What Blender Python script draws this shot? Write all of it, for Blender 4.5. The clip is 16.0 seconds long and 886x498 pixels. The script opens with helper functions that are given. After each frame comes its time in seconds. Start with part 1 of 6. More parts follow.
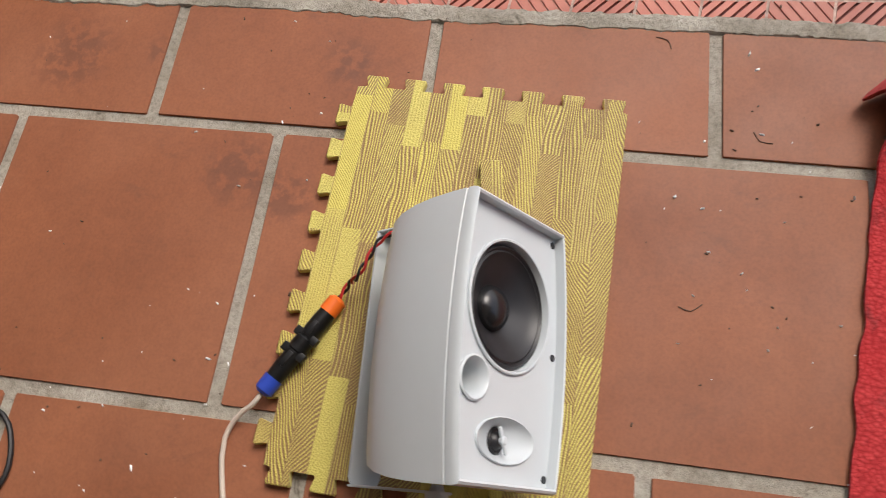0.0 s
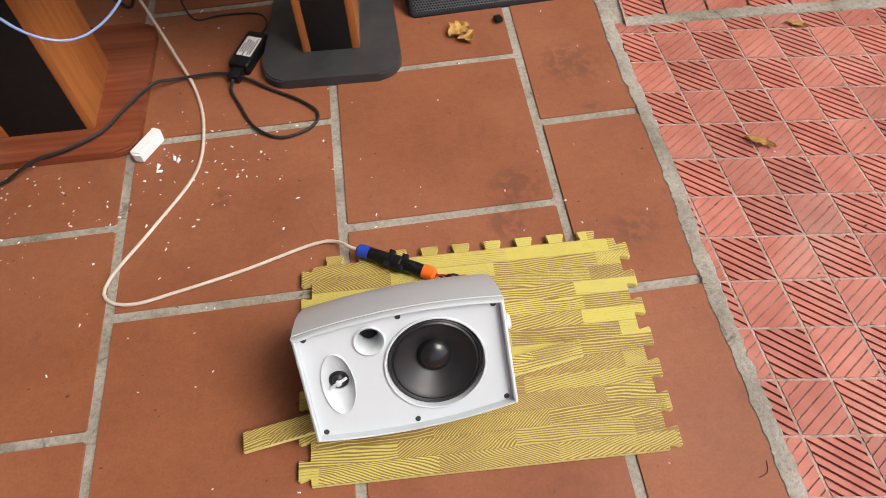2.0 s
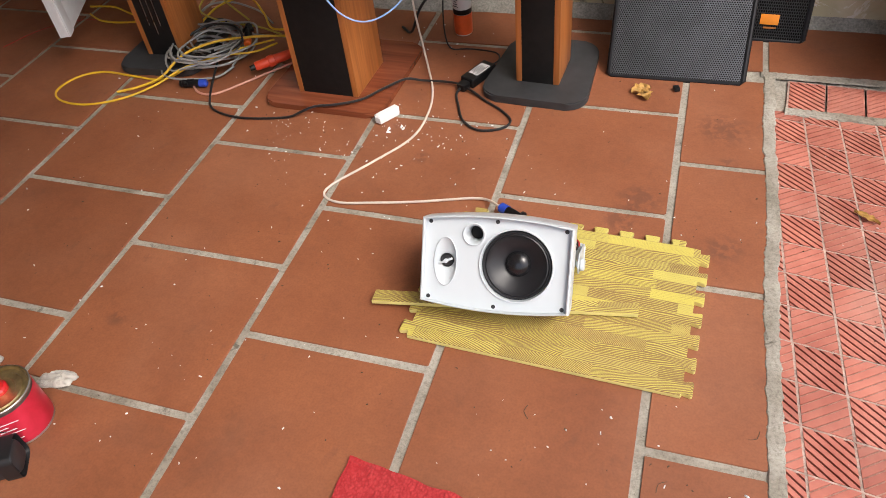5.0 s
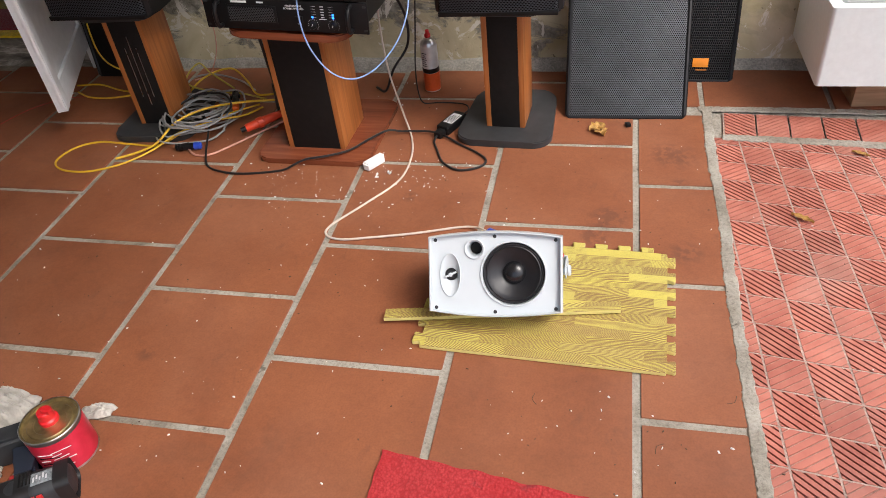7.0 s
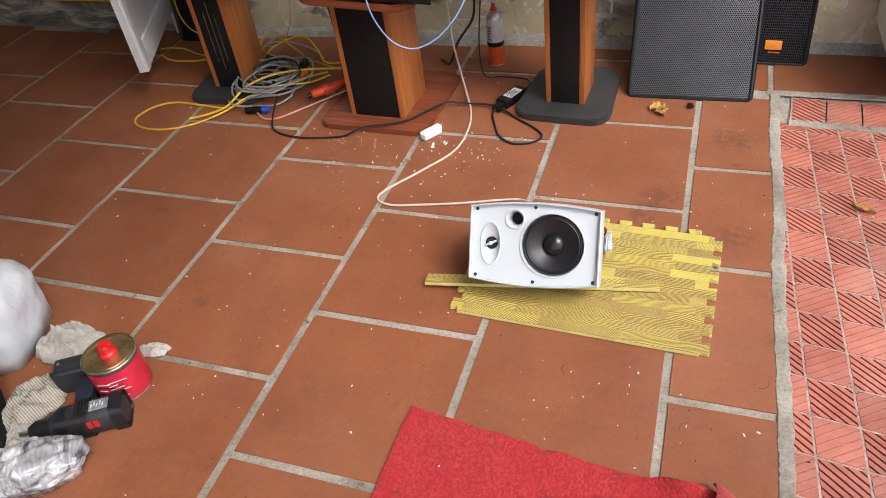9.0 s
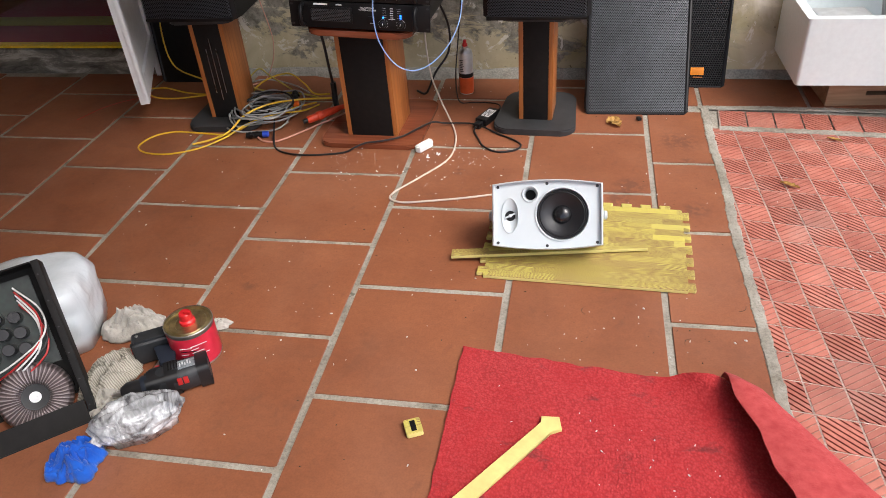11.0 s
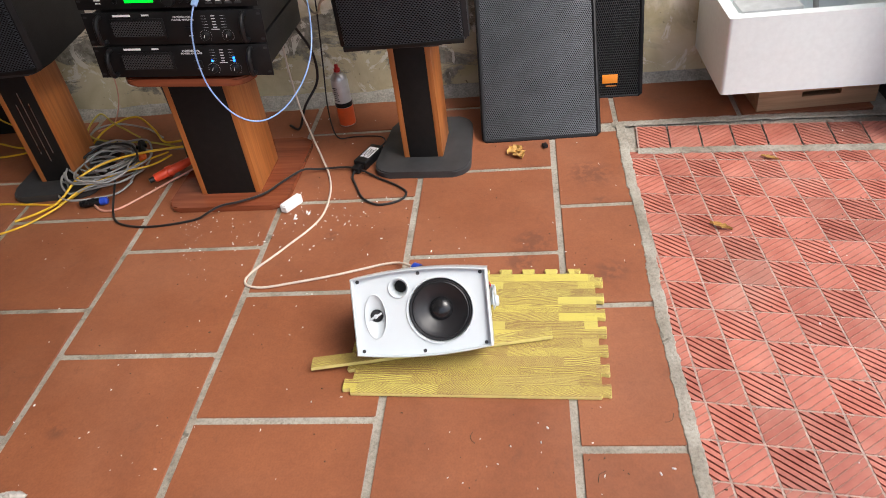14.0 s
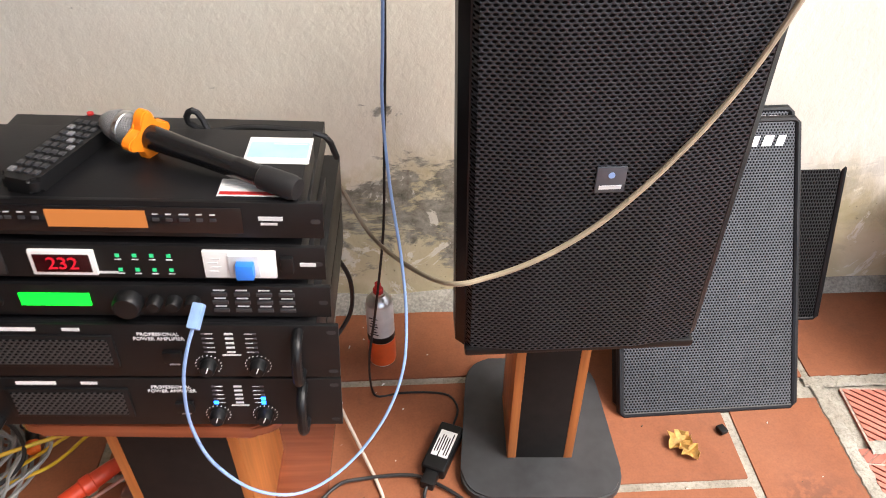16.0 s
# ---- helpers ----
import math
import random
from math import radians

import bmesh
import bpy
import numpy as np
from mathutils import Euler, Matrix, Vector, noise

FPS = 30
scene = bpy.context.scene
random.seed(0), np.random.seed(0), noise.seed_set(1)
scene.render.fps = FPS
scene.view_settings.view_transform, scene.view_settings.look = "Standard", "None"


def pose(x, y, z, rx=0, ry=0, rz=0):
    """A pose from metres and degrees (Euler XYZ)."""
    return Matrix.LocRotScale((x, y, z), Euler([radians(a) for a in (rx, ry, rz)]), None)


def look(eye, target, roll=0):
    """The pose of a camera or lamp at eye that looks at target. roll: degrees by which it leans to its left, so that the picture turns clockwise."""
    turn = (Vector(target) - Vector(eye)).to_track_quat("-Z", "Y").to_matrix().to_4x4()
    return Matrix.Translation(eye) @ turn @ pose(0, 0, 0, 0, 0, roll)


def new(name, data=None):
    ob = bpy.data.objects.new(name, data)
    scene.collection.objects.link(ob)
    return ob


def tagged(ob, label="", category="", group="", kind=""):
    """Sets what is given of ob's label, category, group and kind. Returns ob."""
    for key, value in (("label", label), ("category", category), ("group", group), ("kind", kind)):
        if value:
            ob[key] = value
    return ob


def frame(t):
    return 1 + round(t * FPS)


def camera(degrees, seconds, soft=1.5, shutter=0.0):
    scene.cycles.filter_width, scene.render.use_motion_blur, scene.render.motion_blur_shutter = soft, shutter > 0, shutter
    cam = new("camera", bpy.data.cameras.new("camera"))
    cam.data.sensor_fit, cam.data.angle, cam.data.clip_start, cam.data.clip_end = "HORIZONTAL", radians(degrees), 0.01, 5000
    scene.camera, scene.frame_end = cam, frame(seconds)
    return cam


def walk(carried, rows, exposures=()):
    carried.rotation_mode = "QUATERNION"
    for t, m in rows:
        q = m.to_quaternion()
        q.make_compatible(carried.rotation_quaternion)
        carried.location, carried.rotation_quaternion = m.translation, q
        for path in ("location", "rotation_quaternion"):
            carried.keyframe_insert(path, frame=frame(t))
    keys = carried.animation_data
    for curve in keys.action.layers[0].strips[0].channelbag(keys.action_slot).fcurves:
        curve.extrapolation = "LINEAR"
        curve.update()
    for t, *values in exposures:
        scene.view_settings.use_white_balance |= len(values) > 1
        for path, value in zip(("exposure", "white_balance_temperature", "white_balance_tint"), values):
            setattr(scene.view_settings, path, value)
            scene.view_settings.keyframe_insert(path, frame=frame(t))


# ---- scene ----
cam = camera(62.3, 16.0, soft=0.8, shutter=0.12)
PATH = [
    (0, (-0.503, -0.27, 0.929), (0.176, -0.004, -0.933), -14.5),
    (0.5, (-0.51, -0.467, 1.032), (0.106, -0.082, -0.832), -12.1),
    (1, (-0.486, -0.484, 1.054), (0.015, 0.129, -0.783), -10.6),
    (1.5, (-0.39, -0.569, 1.085), (-0.081, 0.313, -0.683), -8.7),
    (2, (-0.292, -0.695, 1.125), (-0.208, 0.414, -0.538), -3.9),
    (2.5, (-0.299, -0.768, 1.107), (-0.42, 0.453, -0.472), 0.7),
    (3, (-0.197, -0.939, 1.117), (-0.481, 0.314, -0.416), 1.5),
    (3.5, (-0.117, -0.999, 1.123), (-0.521, 0.243, -0.392), -0.7),
    (4, (-0.03, -1.028, 1.13), (-0.547, 0.206, -0.357), -4.8),
    (4.2, (-0.025, -1.049, 1.142), (-0.579, 0.183, -0.333), -6.5),
    (6.3, (-0.092, -1.442, 1.257), (-0.549, 0.029, -0.019), -8.4),
    (6.5, (-0.096, -1.445, 1.257), (-0.532, 0.032, -0.02), -7.9),
    (7, (-0.096, -1.455, 1.259), (-0.51, 0.029, -0.017), -6.9),
    (7.5, (-0.09, -1.462, 1.256), (-0.515, 0.016, -0.023), -6.5),
    (8, (-0.094, -1.475, 1.248), (-0.556, -0.018, -0.042), -6.6),
    (8.5, (-0.079, -1.474, 1.234), (-0.604, -0.048, -0.066), -7.2),
    (9, (-0.01, -1.483, 1.251), (-0.615, -0.084, -0.044), -8.5),
    (9.2, (0.005, -1.502, 1.245), (-0.629, -0.109, -0.043), -8.9),
    (11.3, (-0.257, -1.973, 1.286), (-0.555, -0.364, 0.136), -4.4),
    (11.5, (-0.252, -1.963, 1.294), (-0.522, -0.346, 0.148), -4.5),
    (12, (-0.235, -1.934, 1.291), (-0.459, -0.311, 0.144), -5.0),
    (12.5, (-0.204, -1.877, 1.296), (-0.412, -0.272, 0.12), -6.6),
    (13, (-0.129, -1.765, 1.288), (-0.334, -0.19, 0.072), -7.8),
    (13.5, (-0.073, -1.652, 1.272), (-0.29, -0.099, 0.031), -8.3),
    (14, (-0.069, -1.393, 1.25), (-0.318, 0.154, 0.006), -7.9),
    (14.5, (-0.118, -1.034, 1.288), (-0.374, 0.508, 0.04), -6.4),
    (15, (-0.254, -0.661, 1.277), (-0.525, 0.885, 0.039), -5.5),
    (15.5, (-0.536, -0.432, 1.253), (-0.697, 1.12, 0.002), -3.1),
    (16, (-0.645, -0.233, 1.235), (-0.56, 1.318, -0.025), 0.1),
]
EXPOSURE = [(0.0, 0.40, 6500, 10), (1.5, 0.52, 6500, 10), (3.5, 0.72, 6500, 10), (7.0, 0.77, 6300, 10), (12.5, 0.80, 6200, 9), (14.0, 0.83, 6250, 9), (14.5, 0.78, 6250, 9), (15.0, 1.06, 6150, 9), (15.5, 1.27, 6400, 9), (16.0, 1.52, 6350, 9)]
walk(cam, [(t, look(eye, target, roll)) for t, eye, target, roll in PATH], EXPOSURE)

# ---- world and light ----
world = bpy.data.worlds.new("sky")
scene.world = world
world.use_nodes = True
wn = world.node_tree
sky = wn.nodes.new("ShaderNodeTexSky")
sky.sky_type, sky.sun_disc = "NISHITA", False
sky.air_density, sky.dust_density, sky.ozone_density = 0.8, 4.0, 0.8
sky.sun_elevation, sky.sun_rotation = radians(54), radians(121)
wn.links.new(sky.outputs[0], wn.nodes["Background"].inputs[0])
wn.nodes["Background"].inputs[1].default_value = 0.15
sun_data = bpy.data.lights.new("sun", "SUN")
sun_data.energy, sun_data.angle, sun_data.color = 1.25, radians(25), (1.0, 0.96, 0.90)
sun = new("sun", sun_data)
sun.matrix_world = look((4.5, -2.7, 7.2), (0, 0, 0))


# ---- materials ----
class Nodes:
    """A short way to wire a node material."""
    def __init__(self, name, rough=0.5, metal=0.0, spec=0.5):
        self.m = bpy.data.materials.new(name)
        self.m.use_nodes = True
        self.t = self.m.node_tree
        self.b = self.t.nodes["Principled BSDF"]
        self.b.inputs["Roughness"].default_value = rough
        self.b.inputs["Metallic"].default_value = metal
        self.b.inputs["Specular IOR Level"].default_value = spec

    def add(self, kind, **values):
        n = self.t.nodes.new("ShaderNode" + kind)
        for key, value in values.items():
            n.inputs[key].default_value = value
        return n

    def link(self, a, b):
        self.t.links.new(a, b)
        return self

    def coords(self, kind="Object"):
        return self.t.nodes.new("ShaderNodeTexCoord").outputs[kind]

    def noise(self, scale, detail=4.0, vec=None, dist=0.0, rough=0.55):
        n = self.add("TexNoise", Scale=scale, Detail=detail, Distortion=dist, Roughness=rough)
        self.link(vec if vec is not None else self.coords(), n.inputs["Vector"])
        return n.outputs["Fac"]

    def ramp(self, fac, *stops):
        n = self.t.nodes.new("ShaderNodeValToRGB")
        e = n.color_ramp.elements
        while len(e) < len(stops):
            e.new(0.5)
        for k, (p, c) in zip(e, stops):
            k.position, k.color = p, (*c, 1)
        self.link(fac, n.inputs[0])
        return n.outputs[0]

    def mix(self, a, b, fac, mode="MIX"):
        n = self.t.nodes.new("ShaderNodeMix")
        n.data_type, n.blend_type = "RGBA", mode
        for value, slot in ((fac, 0), (a, 6), (b, 7)):
            if hasattr(value, "is_linked"):
                self.link(value, n.inputs[slot])
            else:
                n.inputs[slot].default_value = value if slot == 0 else (*value, 1)
        return n.outputs[2]

    def math(self, op, a, b=0.0, c=0.0):
        n = self.t.nodes.new("ShaderNodeMath")
        n.operation = op
        for value, slot in ((a, 0), (b, 1), (c, 2)):
            if hasattr(value, "is_linked"):
                self.link(value, n.inputs[slot])
            else:
                n.inputs[slot].default_value = value
        return n.outputs[0]

    def colour(self, c):
        if hasattr(c, "is_linked"):
            self.link(c, self.b.inputs["Base Color"])
        else:
            self.b.inputs["Base Color"].default_value = (*c, 1)
        return self

    def rough(self, fac, lo, hi):
        n = self.t.nodes.new("ShaderNodeMapRange")
        n.inputs[3].default_value, n.inputs[4].default_value = lo, hi
        self.link(fac, n.inputs[0]).link(n.outputs[0], self.b.inputs["Roughness"])
        return self

    def bump(self, fac, strength=0.2, distance=0.002):
        n = self.add("Bump", Strength=strength, Distance=distance)
        self.link(fac, n.inputs["Height"]).link(n.outputs[0], self.b.inputs["Normal"])
        return self

    def scaled(self, x, y, z, kind="Object"):
        n = self.t.nodes.new("ShaderNodeMapping")
        n.inputs["Scale"].default_value = (x, y, z)
        self.link(self.coords(kind), n.inputs[0])
        return n.outputs[0]

    def world_pos(self):
        return self.t.nodes.new("ShaderNodeNewGeometry").outputs["Position"]

    def per_piece(self):
        return self.t.nodes.new("ShaderNodeObjectInfo").outputs["Random"]


def paint(name, c, rough=0.5, metal=0.0, vary=0.12, scale=30.0, bump=0.0, spec=0.5):
    """A plain finish with faint mottling, smudges and fine relief."""
    n = Nodes(name, rough, metal, spec)
    f = n.noise(scale, 5)
    lo, hi = [x * (1 - vary) for x in c], [min(1, x * (1 + vary)) for x in c]
    n.colour(n.ramp(f, (0.3, lo), (0.7, hi)))
    n.rough(n.noise(scale * 0.3, 3), max(0.02, rough - 0.1), min(1, rough + 0.1))
    if bump:
        n.bump(n.noise(scale * 12, 3), bump, 0.001)
    return n.m


def terracotta():
    n = Nodes("terracotta", 0.5)
    p = n.world_pos()
    base = n.ramp(n.noise(5, 6, p, 0.4), (0.25, (0.212, 0.068, 0.027)), (0.75, (0.302, 0.103, 0.042)))
    speck = n.ramp(n.noise(210, 2, p), (0.3, (0.78, 0.78, 0.78)), (0.6, (1, 1, 1)))
    tone = n.ramp(n.per_piece(), (0, (0.93, 0.92, 0.92)), (1, (1.06, 1.06, 1.07)))
    c = n.mix(n.mix(base, speck, 0.6, "MULTIPLY"), tone, 1.0, "MULTIPLY")
    stain = n.ramp(n.noise(3.2, 7, p, 0.8, 0.62), (0.60, (0, 0, 0)), (0.72, (1, 1, 1)))
    c = n.mix(c, (0.12, 0.055, 0.035), n.math("MULTIPLY", stain, 0.30))
    dust = n.ramp(n.noise(2.1, 5, p, 0.3), (0.45, (0, 0, 0)), (0.8, (1, 1, 1)))
    c = n.mix(c, (0.38, 0.20, 0.13), n.math("MULTIPLY", dust, 0.22))
    # dried splashes where something dripped
    blot = n.ramp(n.noise(34, 7, p, 0.15, 0.62), (0.44, (0, 0, 0)), (0.53, (1, 1, 1)))
    for x, y, r in ((-0.075, 0.178, 0.068), (-0.107, 0.098, 0.055), (0.122, 0.046, 0.052), (0.122, 0.355, 0.030), (0.107, 0.50, 0.085), (-0.65, 0.24, 0.03), (-1.15, -0.44, 0.03)):
        dist = n.t.nodes.new("ShaderNodeVectorMath")
        dist.operation = "DISTANCE"
        n.link(p, dist.inputs[0])
        dist.inputs[1].default_value = (x, y, 0)
        near = n.ramp(n.math("DIVIDE", dist.outputs["Value"], r), (0.45, (1, 1, 1)), (1.0, (0, 0, 0)))
        c = n.mix(c, (0.085, 0.035, 0.024), n.math("MULTIPLY", n.math("MULTIPLY", near, blot), 0.42))
    scuff = n.ramp(n.noise(17, 7, n.scaled(1.0, 0.6, 1.0), 0.5, 0.68), (0.60, (0, 0, 0)), (0.70, (1, 1, 1)))
    c = n.mix(c, (0.13, 0.052, 0.030), n.math("MULTIPLY", scuff, 0.35))
    c = n.mix(c, n.ramp(n.noise(60, 4, p, 0, 0.6), (0.3, (0.80, 0.79, 0.78)), (0.7, (1.12, 1.12, 1.12))), 0.4, "MULTIPLY")
    n.colour(c).rough(n.noise(9, 5, p), 0.52, 0.74)
    n.bump(n.noise(90, 4, p), 0.10, 0.001)
    return n.m


def cement(name, c=(0.40, 0.37, 0.30)):
    n = Nodes(name, 0.9)
    p = n.world_pos()
    a = n.ramp(n.noise(16, 8, p, 0.3, 0.7), (0.3, [x * 0.62 for x in c]), (0.7, [x * 1.2 for x in c]))
    b = n.ramp(n.noise(160, 3, p), (0.35, (0.7, 0.7, 0.7)), (0.65, (1.1, 1.1, 1.1)))
    n.colour(n.mix(a, b, 1.0, "MULTIPLY")).bump(n.noise(120, 6, p), 0.5, 0.004)
    return n.m


def joint_cement():
    """Sandy grey joint mortar, worn dark in places and dusty pale in others."""
    n = Nodes("joint_mortar", 0.95, spec=0.2)
    p = n.world_pos()
    broad = n.ramp(n.noise(5.5, 6, p, 0.5, 0.65), (0.32, (0.22, 0.198, 0.157)), (0.48, (0.34, 0.312, 0.262)), (0.68, (0.45, 0.425, 0.37)))
    grit = n.ramp(n.noise(150, 5, p, 0, 0.7), (0.30, (0.62, 0.60, 0.57)), (0.50, (0.96, 0.96, 0.95)), (0.70, (1.14, 1.13, 1.10)))
    c = n.mix(broad, grit, 1.0, "MULTIPLY")
    wet = n.ramp(n.noise(19, 7, p, 0.8, 0.7), (0.60, (0, 0, 0)), (0.68, (1, 1, 1)))
    c = n.mix(c, (0.075, 0.065, 0.048), n.math("MULTIPLY", wet, 0.65))
    n.colour(c).bump(n.noise(140, 6, p, 0, 0.7), 0.8, 0.004)
    return n.m


def salmon_tile():
    n = Nodes("salmon_ribbed_clay", 0.6)
    p = n.world_pos()
    a = n.ramp(n.noise(14, 6, p), (0.3, (0.37, 0.108, 0.072)), (0.72, (0.52, 0.195, 0.138)))
    t = n.ramp(n.per_piece(), (0, (0.80, 0.77, 0.77)), (1, (1.08, 1.06, 1.06)))
    c = n.mix(a, t, 1.0, "MULTIPLY")
    dust = n.ramp(n.noise(3.5, 6, p, 0.5), (0.5, (0, 0, 0)), (0.75, (1, 1, 1)))
    c = n.mix(c, (0.42, 0.30, 0.24), n.math("MULTIPLY", dust, 0.32))
    n.colour(c).bump(n.noise(180, 4, p), 0.25, 0.001)
    return n.m


def printed_foam():
    """Foam mat printed with narrow wood strips: yellow grounds, each with its own run of fine brown grain."""
    n = Nodes("printed_wood_foam", 0.55)
    co = n.coords()
    sep = n.t.nodes.new("ShaderNodeSeparateXYZ")
    n.link(co, sep.inputs[0])
    x, y = sep.outputs[0], sep.outputs[1]

    def pair(a, b):
        v = n.t.nodes.new("ShaderNodeCombineXYZ")
        n.link(a, v.inputs[0]).link(b, v.inputs[1])
        w = n.t.nodes.new("ShaderNodeTexWhiteNoise")
        w.noise_dimensions = "2D"
        n.link(v.outputs[0], w.inputs["Vector"])
        q = n.t.nodes.new("ShaderNodeSeparateColor")
        n.link(w.outputs["Color"], q.inputs[0])
        return q.outputs
    strip = n.math("MULTIPLY_ADD", y, 1 / 0.0282, 40.0)
    row = n.math("FLOOR", strip)
    shift = pair(row, n.math("MULTIPLY", row, 0.37))
    along = n.math("ADD", n.math("MULTIPLY_ADD", x, 1 / 0.185, 60.0), n.math("MULTIPLY", shift[0], 5.0))
    kind = pair(row, n.math("FLOOR", along))
    # slanting grain on half of the pieces, nearly straight on the others
    steep = n.math("GREATER_THAN", kind[0], 0.45)
    slope = n.math("MULTIPLY", n.math("SUBTRACT", kind[1], 0.5), n.math("MULTIPLY_ADD", steep, 1.7, 0.12))
    warp = n.t.nodes.new("ShaderNodeCombineXYZ")
    n.link(n.math("MULTIPLY_ADD", x, 7.0, n.math("MULTIPLY", kind[2], 50.0)), warp.inputs[0])
    n.link(n.math("MULTIPLY_ADD", y, 24.0, n.math("MULTIPLY", kind[0], 30.0)), warp.inputs[1])
    bend = n.noise(1.0, 2.0, warp.outputs[0], 0.2, 0.4)
    u = n.math("ADD", n.math("MULTIPLY", n.math("ADD", y, n.math("MULTIPLY", x, slope)), 1 / 0.0043), n.math("MULTIPLY", bend, 5.5))
    line = n.math("MULTIPLY_ADD", n.math("SINE", n.math("MULTIPLY", u, 6.2832)), 0.5, 0.5)
    cover = n.ramp(kind[2], (0.0, (0.02, 0.02, 0.02)), (0.22, (0.15, 0.15, 0.15)), (0.32, (0.52, 0.52, 0.52)), (0.7, (0.74, 0.74, 0.74)), (1.0, (1, 1, 1)))
    patchy = n.noise(46, 5, n.scaled(0.35, 1, 1), 0.2, 0.65)
    g = n.ramp(n.math("ADD", n.math("ADD", line, cover), n.math("MULTIPLY_ADD", patchy, 0.9, -0.77)), (0.66, (0, 0, 0)), (0.92, (1, 1, 1)))
    ground = n.ramp(kind[1], (0.0, (0.58, 0.50, 0.10)), (0.4, (0.53, 0.44, 0.10)), (0.7, (0.58, 0.51, 0.12)), (1.0, (0.47, 0.37, 0.10)))
    c = n.mix(ground, (0.215, 0.115, 0.045), n.math("MULTIPLY", g, 0.90))
    edge = n.math("ABSOLUTE", n.math("SUBTRACT", n.math("FRACT", strip), 0.5))
    c = n.mix(c, (0.26, 0.16, 0.06), n.ramp(edge, (0.462, (0, 0, 0)), (0.492, (0.6, 0.6, 0.6))))
    c = n.mix(c, (0.25, 0.15, 0.06), n.ramp(n.noise(7, 5, co, 0.4), (0.55, (0, 0, 0)), (0.8, (0.35, 0.35, 0.35))))
    weave = n.add("TexVoronoi", Scale=420.0)
    n.link(co, weave.inputs["Vector"])
    n.colour(c).bump(n.math("ADD", weave.outputs["Distance"], n.math("MULTIPLY", line, -0.5)), 0.5, 0.0015)
    return n.m


def wood(name, a, b, rough=0.35, along="z", scale=1.0):
    n = Nodes(name, rough)
    s = {"x": (1.5, 26, 26), "y": (26, 1.5, 26), "z": (26, 26, 1.5)}[along]
    v = n.scaled(*[k * scale for k in s])
    f = n.noise(1.0, 5, v, 0.8)
    fine = n.noise(4.0, 3, v, 0.2)
    c = n.mix(n.ramp(f, (0.32, a), (0.62, b)), n.ramp(fine, (0.35, (0.72, 0.72, 0.72)), (0.6, (1, 1, 1))), 0.8, "MULTIPLY")
    n.colour(c).bump(fine, 0.06, 0.001)
    return n.m


def perforated(name, pitch, hole, metal_c, rough=0.4, hole_c=(0.004, 0.004, 0.004), tall=1.0):
    """Sheet metal punched with a staggered pattern of round holes in its local x and z."""
    n = Nodes(name, rough, 0.3)
    sep = n.t.nodes.new("ShaderNodeSeparateXYZ")
    n.link(n.coords(), sep.inputs[0])
    py = pitch * 1.732 * tall

    def lattice(ox, oz):
        dx = n.math("SUBTRACT", n.math("FRACT", n.math("MULTIPLY_ADD", sep.outputs[0], 1 / pitch, 100.0 + ox)), 0.5)
        dz = n.math("MULTIPLY", n.math("SUBTRACT", n.math("FRACT", n.math("MULTIPLY_ADD", sep.outputs[2], 1 / py, 100.0 + oz)), 0.5), 1.732)
        return n.math("SQRT", n.math("ADD", n.math("MULTIPLY", dx, dx), n.math("MULTIPLY", dz, dz)))
    d = n.math("MINIMUM", lattice(0, 0), lattice(0.5, 0.5))
    solid = n.ramp(d, (hole - 0.12, (0, 0, 0)), (hole + 0.10, (1, 1, 1)))
    f = n.noise(9, 5)
    c = n.ramp(f, (0.3, [x * 0.8 for x in metal_c]), (0.7, [x * 1.2 for x in metal_c]))
    n.colour(n.mix(hole_c, c, solid)).bump(solid, 0.6, 0.0015)
    n.link(n.math("MULTIPLY_ADD", solid, rough - 0.9, 0.9), n.b.inputs["Roughness"])
    n.link(n.math("MULTIPLY", solid, 0.5), n.b.inputs["Specular IOR Level"])
    return n.m


